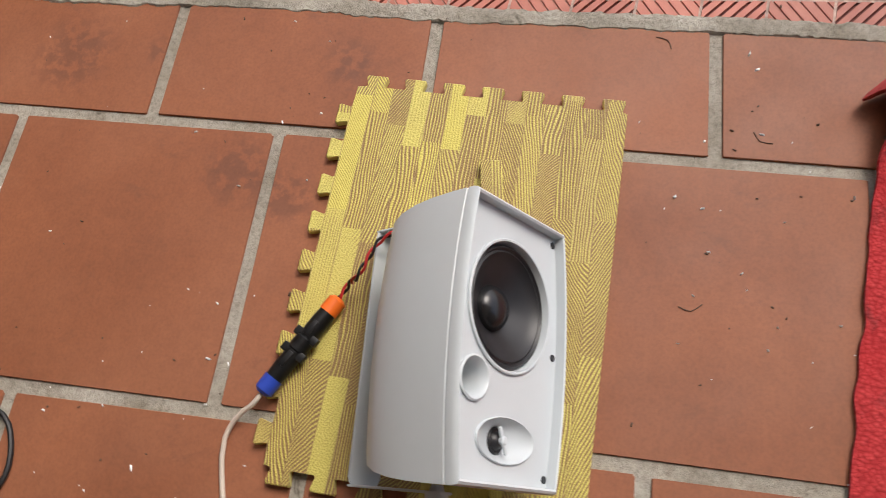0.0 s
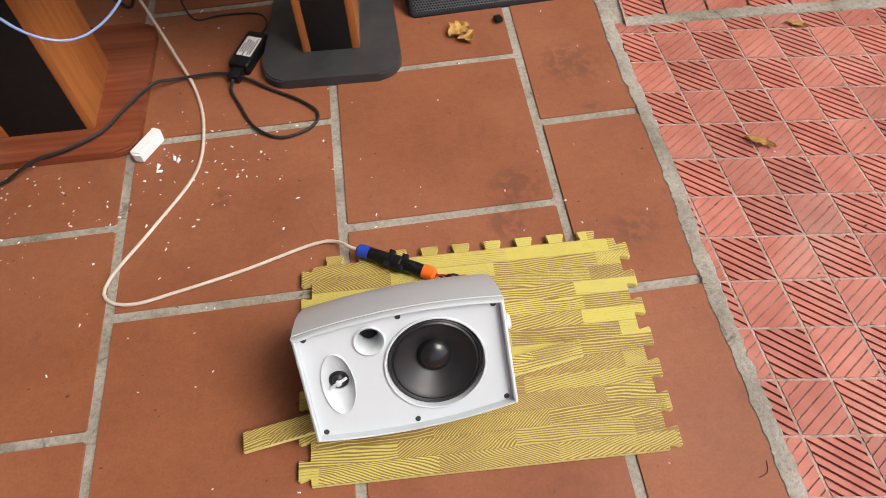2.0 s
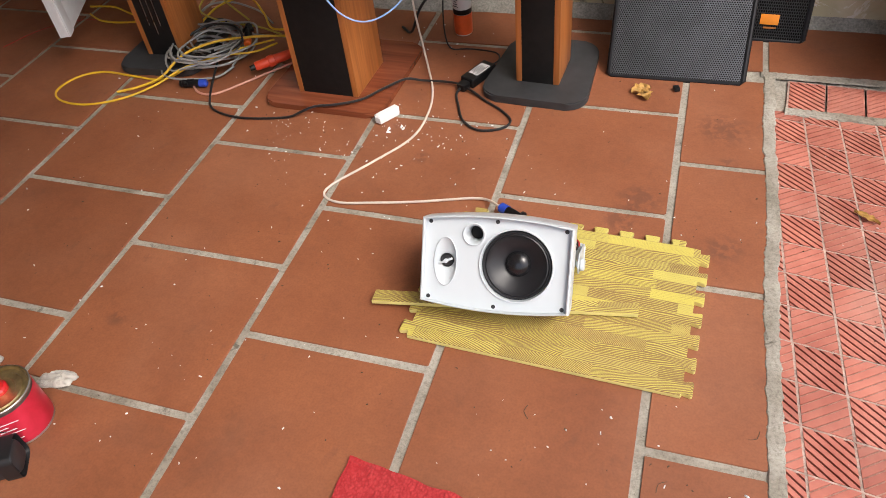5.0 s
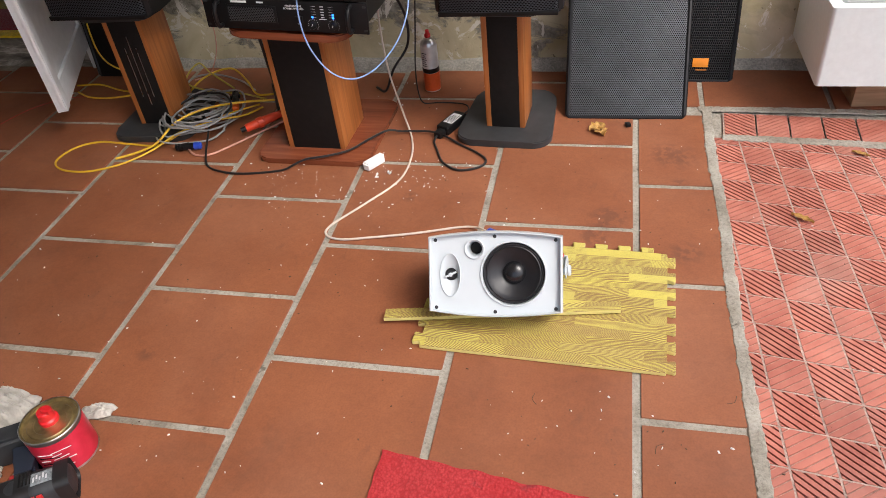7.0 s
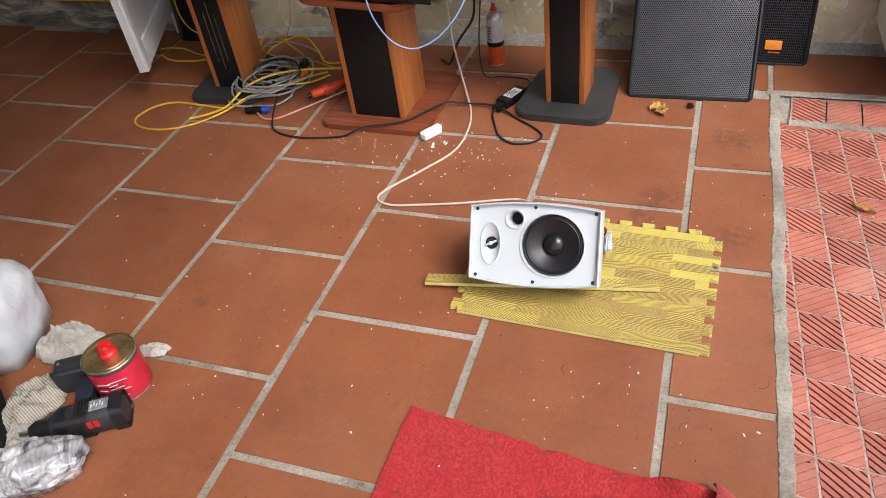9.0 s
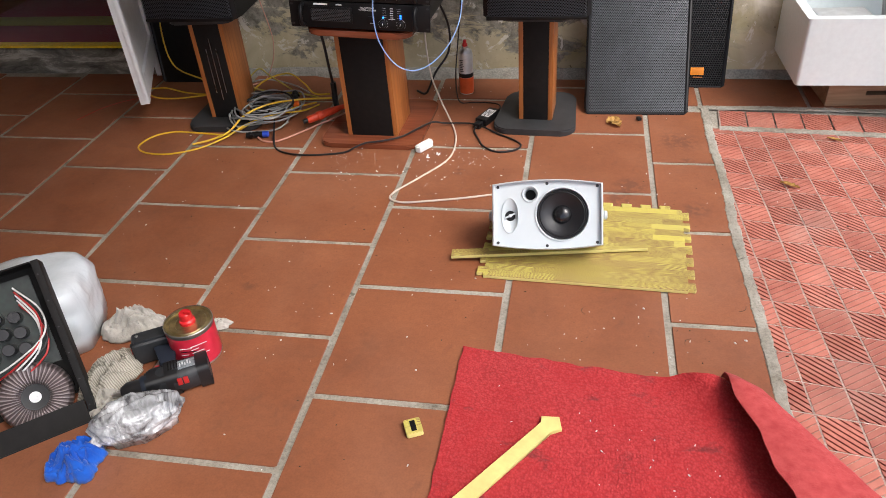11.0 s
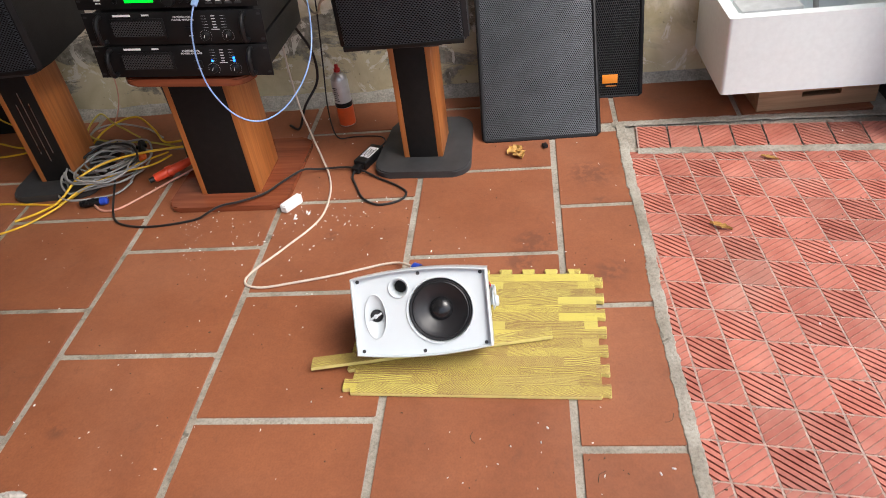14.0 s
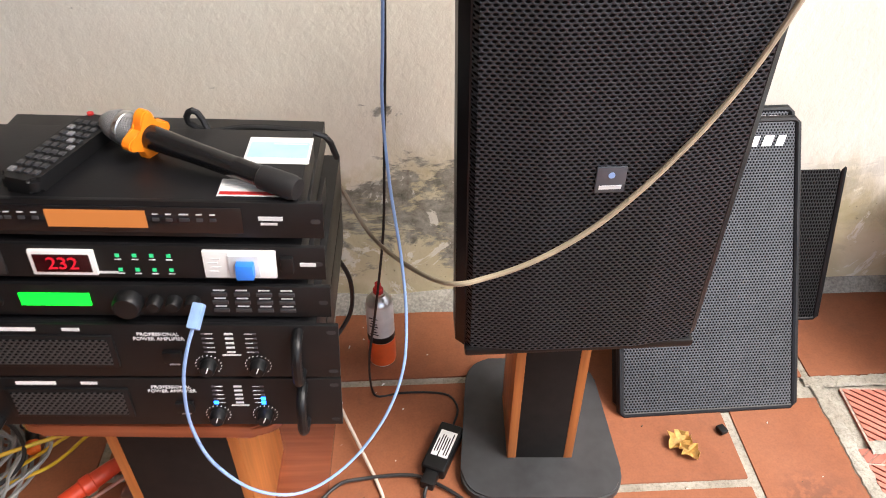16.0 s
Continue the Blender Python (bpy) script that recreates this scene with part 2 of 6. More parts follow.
def plaster():
    """Aged cream lime wall: a damp yellowed foot with grey mould, flaked patches and pits."""
    n = Nodes("stained_plaster", 0.9)
    p = n.world_pos()
    sep = n.t.nodes.new("ShaderNodeSeparateXYZ")
    n.link(p, sep.inputs[0])
    z = sep.outputs[2]
    clean = n.ramp(n.noise(2.2, 6, p), (0.3, (0.70, 0.66, 0.57)), (0.7, (0.82, 0.785, 0.69)))
    damp = n.ramp(n.noise(4.5, 7, p, 0.5), (0.3, (0.37, 0.32, 0.18)), (0.55, (0.56, 0.50, 0.33)), (0.75, (0.70, 0.65, 0.50)))
    height = n.math("MULTIPLY_ADD", n.noise(3.2, 8, p, 0.8, 0.65), 0.55, z)
    low = n.ramp(height, (0.56, (1, 1, 1)), (0.68, (0, 0, 0)))
    c = n.mix(clean, damp, low)
    # the tide line where the mould is thickest
    band = n.ramp(z, (0.05, (0.30, 0.30, 0.30)), (0.20, (0.90, 0.90, 0.90)), (0.32, (1, 1, 1)), (0.41, (0.35, 0.35, 0.35)), (0.49, (0, 0, 0)))
    m = n.math("MULTIPLY_ADD", band, 0.22, n.noise(5.5, 9, n.scaled(0.7, 1, 1.5), 0.5, 0.70))
    patch = n.ramp(m, (0.645, (0, 0, 0)), (0.69, (1, 1, 1)))
    c = n.mix(c, n.ramp(n.noise(38, 6, p, 0.3, 0.7), (0.35, (0.085, 0.085, 0.075)), (0.65, (0.33, 0.32, 0.28))), n.math("MULTIPLY", patch, n.ramp(n.math("MULTIPLY_ADD", sep.outputs[0], 0.2, 0.5), (0.44, (0.88, 0.88, 0.88)), (0.53, (0.2, 0.2, 0.2)))))
    flake = n.ramp(n.noise(7.0, 8, p, 1.0, 0.7), (0.585, (0, 0, 0)), (0.61, (1, 1, 1)))
    c = n.mix(c, (0.74, 0.72, 0.65), n.math("MULTIPLY", flake, n.math("MULTIPLY", low, 0.8)))
    pit = n.ramp(n.noise(60, 3, p), (0.25, (0.20, 0.18, 0.14)), (0.30, (1, 1, 1)))
    n.colour(n.mix(c, pit, n.math("MULTIPLY_ADD", low, 0.6, 0.1), "MULTIPLY"))
    n.bump(n.math("SUBTRACT", n.noise(28, 8, p, 0, 0.65), n.math("MULTIPLY", flake, n.math("MULTIPLY", low, 0.5))), 0.45, 0.006)
    return n.m


def emitter(name, c, strength):
    n = Nodes(name, 0.4)
    n.colour([x * 0.3 for x in c])
    n.b.inputs["Emission Color"].default_value = (*c, 1)
    n.b.inputs["Emission Strength"].default_value = strength
    return n.m


def terry():
    """Red looped pile: small tufts, the shade between them painted darker, trodden smudges and a few soiled streaks."""
    n = Nodes("red_rug_pile", 0.95, spec=0.1)
    p = n.coords()
    tuft = n.add("TexVoronoi", Scale=210.0, Randomness=1.0)
    n.link(n.scaled(1.0, 0.75, 1.0), tuft.inputs["Vector"])
    loop = n.math("ADD", n.math("MULTIPLY", tuft.outputs["Distance"], -0.7), n.noise(110, 4, p))
    c = n.ramp(loop, (0.0, (0.33, 0.026, 0.028)), (0.25, (0.425, 0.040, 0.042)), (0.6, (0.49, 0.058, 0.058)))
    c = n.mix(c, (0.40, 0.018, 0.022), n.ramp(n.noise(5, 5, p, 0.5), (0.45, (0, 0, 0)), (0.7, (0.5, 0.5, 0.5))))
    soil = n.ramp(n.noise(8.5, 7, n.scaled(1.0, 1.8, 1), 0.4, 0.66), (0.585, (0, 0, 0)), (0.70, (1, 1, 1)))
    c = n.mix(c, (0.085, 0.03, 0.03), n.math("MULTIPLY", soil, 0.65))
    n.colour(c).bump(loop, 0.8, 0.0028)
    n.b.inputs["Sheen Weight"].default_value = 0.12
    return n.m


def cloth(name, a, b, scale=40, bump=0.6, stain=0.0, sheen=0.25):
    n = Nodes(name, 0.95, spec=0.1)
    p = n.coords()
    c = n.ramp(n.noise(scale, 6, p), (0.3, a), (0.7, b))
    if stain:
        st = n.ramp(n.noise(7, 7, n.scaled(1.2, 2.0, 1), 0.3, 0.66), (0.635, (0, 0, 0)), (0.73, (1, 1, 1)))
        c = n.mix(c, (0.06, 0.03, 0.03), n.math("MULTIPLY", st, stain))
    n.colour(c).bump(n.math("ADD", n.noise(scale * 6, 3, p), n.noise(scale * 2.2, 3, p)), bump, 0.003)
    n.b.inputs["Sheen Weight"].default_value = sheen
    return n.m


TERRA, GROUT, SALMON, FOAM = terracotta(), joint_cement(), salmon_tile(), printed_foam()
# path grooves: shade is painted as the dark colour, light as the pale one
SLOT = cement("shaded_grooves", (0.14, 0.040, 0.032))
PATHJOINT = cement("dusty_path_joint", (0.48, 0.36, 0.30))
LITSLOT = cement("lit_grooves", (0.49, 0.29, 0.23))
CONCRETE = cement("rough_concrete", (0.34, 0.32, 0.28))
PLASTER = plaster()
FOAM_CORE = paint("yellow_foam_core", (0.66, 0.57, 0.20), 0.8, bump=0.3)
WHITE = paint("white_abs_plastic", (0.55, 0.595, 0.615), 0.34, vary=0.02, scale=14)
BLACK = paint("black_plastic", (0.006, 0.006, 0.0065), 0.42, vary=0.25, spec=0.3)
RUBBER = paint("black_rubber", (0.010, 0.010, 0.011), 0.5, vary=0.3)
CONE = paint("grey_black_cone", (0.015, 0.015, 0.017), 0.42, vary=0.15, scale=60)
BLACKMETAL = paint("black_powder_coat", (0.006, 0.006, 0.007), 0.42, 0.0, spec=0.3, vary=0.3, bump=0.15)
BASEBLACK = paint("dusty_black_board", (0.030, 0.031, 0.033), 0.55, vary=0.3, scale=18)
CLOTHBLACK = paint("black_velvet_panel", (0.0065, 0.0055, 0.005), 0.7, spec=0.3, vary=0.3, scale=50)
STEEL = paint("bare_steel", (0.55, 0.55, 0.55), 0.3, 1.0)
BRASS = paint("brassy_tinplate", (0.50, 0.40, 0.20), 0.32, 0.9, vary=0.4, scale=25)
WOODSIDE = wood("orange_wood_veneer", (0.30, 0.088, 0.020), (0.46, 0.165, 0.045))
WOODRED = wood("red_lacquered_wood", (0.15, 0.038, 0.018), (0.25, 0.072, 0.032), 0.16, "x", 0.7)
PINE = wood("pale_pine", (0.30, 0.165, 0.085), (0.44, 0.27, 0.15), 0.65, "x")
ALU = paint("white_aluminium", (0.80, 0.82, 0.82), 0.4, 0.1, vary=0.05)
STYRO = paint("white_polystyrene", (0.74, 0.80, 0.79), 0.75, vary=0.03, scale=60, bump=0.5)
ORANGE = paint("orange_plastic", (0.85, 0.16, 0.015), 0.4, vary=0.05)
BLUE = paint("blue_plastic", (0.02, 0.06, 0.42), 0.4, vary=0.05)
SKYBLUE = paint("blue_cable_jacket", (0.24, 0.37, 0.66), 0.4, vary=0.08)
REDWIRE = paint("red_wire", (0.45, 0.02, 0.02), 0.45)
GREYCABLE = paint("grey_cable_jacket", (0.30, 0.30, 0.29), 0.5)
CREAMCABLE = paint("cream_cable_jacket", (0.60, 0.52, 0.44), 0.5)
BEIGECABLE = paint("beige_cable_jacket", (0.36, 0.30, 0.21), 0.5)
YELLOWCABLE = paint("yellow_cable_jacket", (0.70, 0.44, 0.02), 0.45)
PINKCABLE = paint("copper_pink_cable", (0.55, 0.27, 0.20), 0.45)
LABEL = paint("white_label", (0.75, 0.75, 0.74), 0.5, vary=0.04)
GREYINK = paint("pale_grey_print", (0.60, 0.61, 0.62), 0.5)
RUGRED = terry()
GRILLE_CAF = perforated("fine_perforated_steel", 0.0066, 0.31, (0.072, 0.077, 0.085), 0.36, (0.010, 0.010, 0.011))
GRILLE_MAIN = perforated("coarse_perforated_steel", 0.0090, 0.34, (0.027, 0.030, 0.037), 0.38, tall=0.62)
GRILLE_MESH = perforated("diamond_mesh_steel", 0.0065, 0.36, (0.017, 0.017, 0.018), 0.6, (0.007, 0.007, 0.007), tall=1.5)
DIRTWHITE = paint("chipped_white_foam", (0.80, 0.80, 0.79), 0.8, vary=0.04, bump=0.4)


# ---- mesh helpers ----
def thing(name, m, label, category, group="", kind=""):
    ob = new(name)
    ob.empty_display_size = 0.05
    ob.matrix_world = m
    return tagged(ob, label, category, group, kind)


def finish(bm, name, mat, smooth=True, angle=35):
    me = bpy.data.meshes.new(name)
    bmesh.ops.recalc_face_normals(bm, faces=bm.faces)
    if smooth:
        for f in bm.faces:
            f.smooth = True
        lim = radians(angle)
        for e in bm.edges:
            e.smooth = len(e.link_faces) == 2 and e.calc_face_angle(0) < lim
    bm.to_mesh(me)
    bm.free()
    for k in (mat if isinstance(mat, (list, tuple)) else [mat]):
        me.materials.append(k)
    return me


def part(name, bm, mat, parent=None, label="", smooth=True, m=None):
    ob = new(name, finish(bm, name, mat, smooth))
    if parent:
        ob.parent = parent
    if m is not None:
        ob.matrix_basis = m
    if label:
        ob["label"] = label
    return ob


def single(name, bm, mat, label, category, m=None, group="", kind="", smooth=True):
    ob = part(name, bm, mat, None, "", smooth, m)
    return tagged(ob, label, category, group, kind)


def box(cx, cy, cz, sx, sy, sz, bevel=0.0, seg=2, bm=None, m=None):
    b = bmesh.new()
    bmesh.ops.create_cube(b, size=1, matrix=Matrix.Translation((cx, cy, cz)) @ Matrix.Diagonal((sx, sy, sz, 1)))
    if bevel:
        bmesh.ops.bevel(b, geom=b.edges[:], offset=bevel, segments=seg, affect="EDGES", profile=0.6)
    if m is not None:
        b.transform(m)
    return join(bm, b)


def join(bm, b):
    if bm is None:
        return b
    tmp = bpy.data.meshes.new("tmp")
    b.to_mesh(tmp)
    b.free()
    bm.from_mesh(tmp)
    bpy.data.meshes.remove(tmp)
    return bm


def prism(outline, z0, z1, bevel=0.0, bm=None, m=None, seg=2):
    """A plate with the given outline in x and y, from z0 to z1."""
    b = bmesh.new()
    lo = [b.verts.new((x, y, z0)) for x, y in outline]
    hi = [b.verts.new((x, y, z1)) for x, y in outline]
    b.faces.new(lo[::-1])
    b.faces.new(hi)
    n = len(outline)
    for i in range(n):
        b.faces.new((lo[i], lo[(i + 1) % n], hi[(i + 1) % n], hi[i]))
    if bevel:
        ed = [e for e in b.edges if abs(e.verts[0].co.z - e.verts[1].co.z) < 1e-6]
        bmesh.ops.bevel(b, geom=ed, offset=bevel, segments=seg, affect="EDGES")
    if m is not None:
        b.transform(m)
    return join(bm, b)


def rounded(w, d, r, n=6, cx=0.0, cy=0.0):
    pts = []
    for sx, sy, a0 in ((1, 1, 0), (-1, 1, 90), (-1, -1, 180), (1, -1, 270)):
        for i in range(n + 1):
            a = radians(a0 + 90 * i / n)
            pts.append((cx + sx * (w / 2 - r) + r * math.cos(a), cy + sy * (d / 2 - r) + r * math.sin(a)))
    return pts


def lathe(profile, seg=32, m=None, bm=None):
    """A turned form about z from (radius, height) pairs."""
    b = bmesh.new()
    rings = []
    for r, z in profile:
        if r < 1e-6:
            rings.append([b.verts.new((0, 0, z))])
        else:
            rings.append([b.verts.new((r * math.cos(2 * math.pi * i / seg), r * math.sin(2 * math.pi * i / seg), z)) for i in range(seg)])
    for p, q in zip(rings, rings[1:]):
        for i in range(seg):
            j = (i + 1) % seg
            if len(p) == 1 and len(q) > 1:
                b.faces.new((p[0], q[i], q[j]))
            elif len(q) == 1 and len(p) > 1:
                b.faces.new((p[i], p[j], q[0]))
            elif len(p) > 1:
                b.faces.new((p[i], p[j], q[j], q[i]))
    if m is not None:
        b.transform(m)
    return join(bm, b)


def spline(pts, step=0.008):
    """Points along a smooth curve through the given ones."""
    p = [Vector(q) for q in pts]
    p = [2 * p[0] - p[1]] + p + [2 * p[-1] - p[-2]]
    out = []
    for a, b, c, d in zip(p, p[1:], p[2:], p[3:]):
        n = max(2, int((c - b).length / step))
        for i in range(n):
            t = i / n
            out.append(0.5 * (2 * b + (c - a) * t + (2 * a - 5 * b + 4 * c - d) * t * t + (3 * b - a - 3 * c + d) * t ** 3))
    return out + [p[-2]]


def tube(pts, r, sides=8, step=0.01, bm=None, straight=False):
    """A round cable or rod through the given points."""
    b = bmesh.new()
    path = [Vector(q) for q in pts] if straight else spline(pts, step)
    rings, up = [], Vector((0.13, 0.29, 0.95))
    for i, c in enumerate(path):
        d = (path[min(i + 1, len(path) - 1)] - path[max(i - 1, 0)]).normalized()
        side = d.cross(up)
        if side.length < 1e-3:
            side = d.cross(Vector((1, 0, 0)))
        side.normalize()
        up = side.cross(d).normalized()
        rings.append([b.verts.new(c + r * (math.cos(2 * math.pi * k / sides) * side + math.sin(2 * math.pi * k / sides) * up)) for k in range(sides)])
    for p, q in zip(rings, rings[1:]):
        for k in range(sides):
            b.faces.new((p[k], p[(k + 1) % sides], q[(k + 1) % sides], q[k]))
    b.faces.new(rings[0][::-1])
    b.faces.new(rings[-1])
    return join(bm, b)


def loft(rings, closed_ends=True, bm=None):
    """A skin over rings with equal numbers of points."""
    b = bmesh.new()
    vs = [[b.verts.new(p) for p in ring] for ring in rings]
    n = len(vs[0])
    for p, q in zip(vs, vs[1:]):
        for i in range(n):
            b.faces.new((p[i], p[(i + 1) % n], q[(i + 1) % n], q[i]))
    if closed_ends:
        b.faces.new(vs[0][::-1])
        b.faces.new(vs[-1])
    return join(bm, b)


def lettering(name, text, size, mat, parent, m, depth=0.0004):
    cu = bpy.data.curves.new(name, "FONT")
    cu.body, cu.size, cu.extrude, cu.align_x, cu.align_y = text, size, depth, "CENTER", "CENTER"
    tmp = new("tmp_text", cu)
    me = bpy.data.meshes.new_from_object(tmp.evaluated_get(bpy.context.evaluated_depsgraph_get()))
    bpy.data.objects.remove(tmp)
    me.materials.clear()
    me.materials.append(mat)
    ob = new(name, me)
    ob.parent, ob.matrix_basis = parent, m
    return ob


FRONT = pose(0, 0, 0, 90, 0, 0)   # turns a plate's z towards -y, its y up

# ---- setting ----
GAP = 0.0180
WALL_Y = 1.09
ROOF_Z = 2.9

# the bed lies lower under the ribbed path
bm = box(-2.3825, -1.2, -0.0285, 5.235, 4.8, 0.05)
box(1.0175, -1.2, -0.0340, 1.565, 4.8, 0.05, bm=bm)
tagged(part("floor", bm, GROUT, smooth=False), "grey cement bed showing as joints between clay tiles", "floor", kind="structure")
FLOOR = bpy.data.objects["floor"]
ground = part("ground", box(0, 0, -0.16, 400, 400, 0.2), cement("outdoor_ground", (0.30, 0.28, 0.24)), smooth=False)
tagged(ground, "pale dusty concrete yard beyond the covered terrace", "ground", kind="structure")


def wall_box(name, x0, x1, y0, y1, z0, z1, mat, label):
    return tagged(part(name, box((x0 + x1) / 2, (y0 + y1) / 2, (z0 + z1) / 2, x1 - x0, y1 - y0, z1 - z0), mat, smooth=False), label, "wall", kind="structure")


WN = wall_box("wall_north", -2.22, 1.6, WALL_Y, WALL_Y + 0.2, -0.05, ROOF_Z, PLASTER, "cream lime-plastered wall, grey mould and flaking near the floor")
wall_box("wall_north_far", -4.8, -3.42, WALL_Y, WALL_Y + 0.2, -0.05, ROOF_Z, PLASTER, "cream plastered wall beyond the doorway")
wall_box("wall_north_lintel", -3.42, -2.22, WALL_Y, WALL_Y + 0.2, 2.15, ROOF_Z, PLASTER, "cream plastered wall over the doorway")
# south and west walls are out of view, added to block light from the left
wall_box("wall_south", -4.6, -0.9, -2.9, -2.75, -0.05, ROOF_Z, PLASTER, "unseen cream plastered wall added to keep light off the left")
wall_box("wall_west", -4.8, -4.6, -3.4, WALL_Y, -0.05, ROOF_Z, PLASTER, "unseen cream plastered side wall added to dim the left")
# roof out of view; its extent is chosen to shape the light below
bm = box(-2.35, -1.45, ROOF_Z + 0.06, 4.9, 5.5, 0.12)
box(0.76, 1.05, ROOF_Z + 0.06, 1.32, 0.5, 0.12, bm=bm)
tagged(part("ceiling", bm, paint("painted_slab", (0.62, 0.60, 0.55), 0.9), smooth=False), "unseen pale painted concrete roof, its edges set to shape the daylight", "ceiling", kind="structure")

# cement fillet at the foot of the wall
rng = random.Random(4)
bm = bmesh.new()
rows = []
for i in range(70):
    x = -2.2 + 3.75 * i / 69
    w = 0.035 + 0.012 * noise.noise((x * 6, 0, 3)) + (0.02 if -1.4 < x < -0.1 else 0)
    h = 0.035 + 0.02 * noise.noise((x * 5, 8, 1))
    rows.append([bm.verts.new((x, WALL_Y + 0.01 - k[0], k[1])) for k in ((0.0, h), (w * 0.35, h * 0.85), (w * 0.8, h * 0.4), (w + 0.01, -0.012))])
for a, b in zip(rows, rows[1:]):
    for k in range(3):
        bm.faces.new((a[k], a[k + 1], b[k + 1], b[k]))
tagged(part("trim_wall_foot", bm, CONCRETE), "uneven grey cement fillet along the foot of the wall", "trim", kind="structure")

# doorway step and the room behind it
wall_box("step", -3.42, -2.22, WALL_Y - 0.005, WALL_Y + 0.35, -0.05, 0.115, CONCRETE, "rough cement doorstep with peeling whitewash")
STEPM = Nodes("peeling_doorstep", 0.9)
STEPM.colour(STEPM.ramp(STEPM.noise(7, 9, STEPM.scaled(0.6, 1, 2.2), 0.8, 0.7), (0.36, (0.07, 0.065, 0.055)), (0.52, (0.20, 0.19, 0.16)), (0.62, (0.45, 0.43, 0.37)))).bump(STEPM.noise(40, 6), 0.6, 0.006)
bpy.data.objects["step"].data.materials[0] = STEPM.m
wall_box("room_floor", -4.8, -1.0, WALL_Y + 0.35, 4.2, -0.05, 0.112, TERRA, "dark tiled floor of the room inside")
wall_box("room_wall_back", -4.8, -1.0, 4.2, 4.3, 0, ROOF_Z, PLASTER, "plain room wall inside the doorway")
wall_box("room_wall_east", -1.0, -0.9, WALL_Y + 0.2, 4.3, 0, ROOF_Z, PLASTER, "plain side wall of the room inside")
wall_box("room_wall_west", -4.8, -4.7, WALL_Y + 0.2, 4.2, 0, ROOF_Z, PLASTER, "plain side wall of the room inside")
wall_box("room_ceiling", -4.8, -0.9, WALL_Y + 0.2, 4.3, ROOF_Z, ROOF_Z + 0.1, PLASTER, "plain ceiling of the room inside")
m = thing("door_mat", pose(-2.82, WALL_Y + 0.27, 0.117), "dark red door mat with olive and yellow stripes on the step", "mat")
for nm, y0, y1, c in (("yellow_border", -0.26, -0.20, (0.80, 0.60, 0.02)), ("red_band", -0.20, 0.04, (0.24, 0.010, 0.022)), ("olive_band", 0.04, 0.18, (0.30, 0.25, 0.03)), ("red_band", 0.18, 0.52, (0.24, 0.010, 0.022))):
    part(nm, box(0, (y0 + y1) / 2, 0.005, 1.18, y1 - y0, 0.010, 0.003), cloth("mat_" + nm, [k * 0.8 for k in c], [k * 1.2 for k in c], 60), m)

# big clay tiles in columns with staggered joints
COLS = [-3.92, -3.48, -3.04, -2.605, -2.166, -1.728, -1.265, -0.842, -0.417, 0.0]
COL_JOINT = [0.20, -0.02, 0.19, -0.014, 0.190, -0.040, 0.203, 0.0, 0.131, 0.337]
COL_PITCH = [0.425, 0.425, 0.425, 0.428, 0.426, 0.418, 0.4165, 0.4155, 0.4155, 0.4155]


def slab(w, d, jig):
    """One clay tile: softly rounded edge, chipped corners, 14 mm thick."""
    r = random.Random(jig)
    b = bmesh.new()
    out = rounded(w, d, 0.0035, 2)
    out = [(x + r.uniform(-0.0012, 0.0012), y + r.uniform(-0.0012, 0.0012)) for x, y in out]
    rings = [[(x * s, y * s2, z) for x, y in out] for s, s2, z in ((1, 1, -0.012), (1, 1, -0.0011), (1 - 0.0014 / w, 1 - 0.0014 / d, 0.0))]
    b.free()
    b = loft(rings, False)
    b.faces.new([v for v in b.verts if v.co.z > -0.0001])
    return b


tile_mesh = {}
rt = random.Random(9)


def lay(x0, x1, y0, y1):
    w, d = round(x1 - x0, 3), round(y1 - y0, 3)
    if w < 0.03 or d < 0.03:
        return
    key = (w, d, rt.randrange(4) if w > 0.3 and d > 0.3 else 0)
    if key not in tile_mesh:
        tile_mesh[key] = finish(slab(*key), "tile", TERRA, False)
    ob = new("tile", tile_mesh[key])
    ob.parent = FLOOR
    ob.matrix_basis = pose((x0 + x1) / 2, (y0 + y1) / 2, rt.uniform(-0.0008, 0.0008), rt.uniform(-0.08, 0.08), rt.uniform(-0.08, 0.08), rt.uniform(-0.12, 0.12))


def lay_columns():
    for x, nxt, j, py in zip(COLS, COLS[1:] + [0.222], COL_JOINT, COL_PITCH):
        x0, x1 = x + GAP / 2, nxt - GAP / 2
        k = -6
        while j + k * py < WALL_Y:
            y0, y1 = j + k * py + GAP / 2, min(j + (k + 1) * py - GAP / 2, WALL_Y - 0.02)
            if x > -0.01 and y1 > 0.77:
                y1 = 0.765
            if y0 > -2.4:
                lay(x0, x1, y0, y1)
            k += 1
    for x0, x1 in ((0.0105, 0.205), (0.222, 0.60), (0.62, 1.02)):
        lay(x0, x1, 0.80, WALL_Y - 0.02)


# ribbed clay tiles of the path, two by two cells each
CELL = 0.0975
PATH_X0 = 0.275


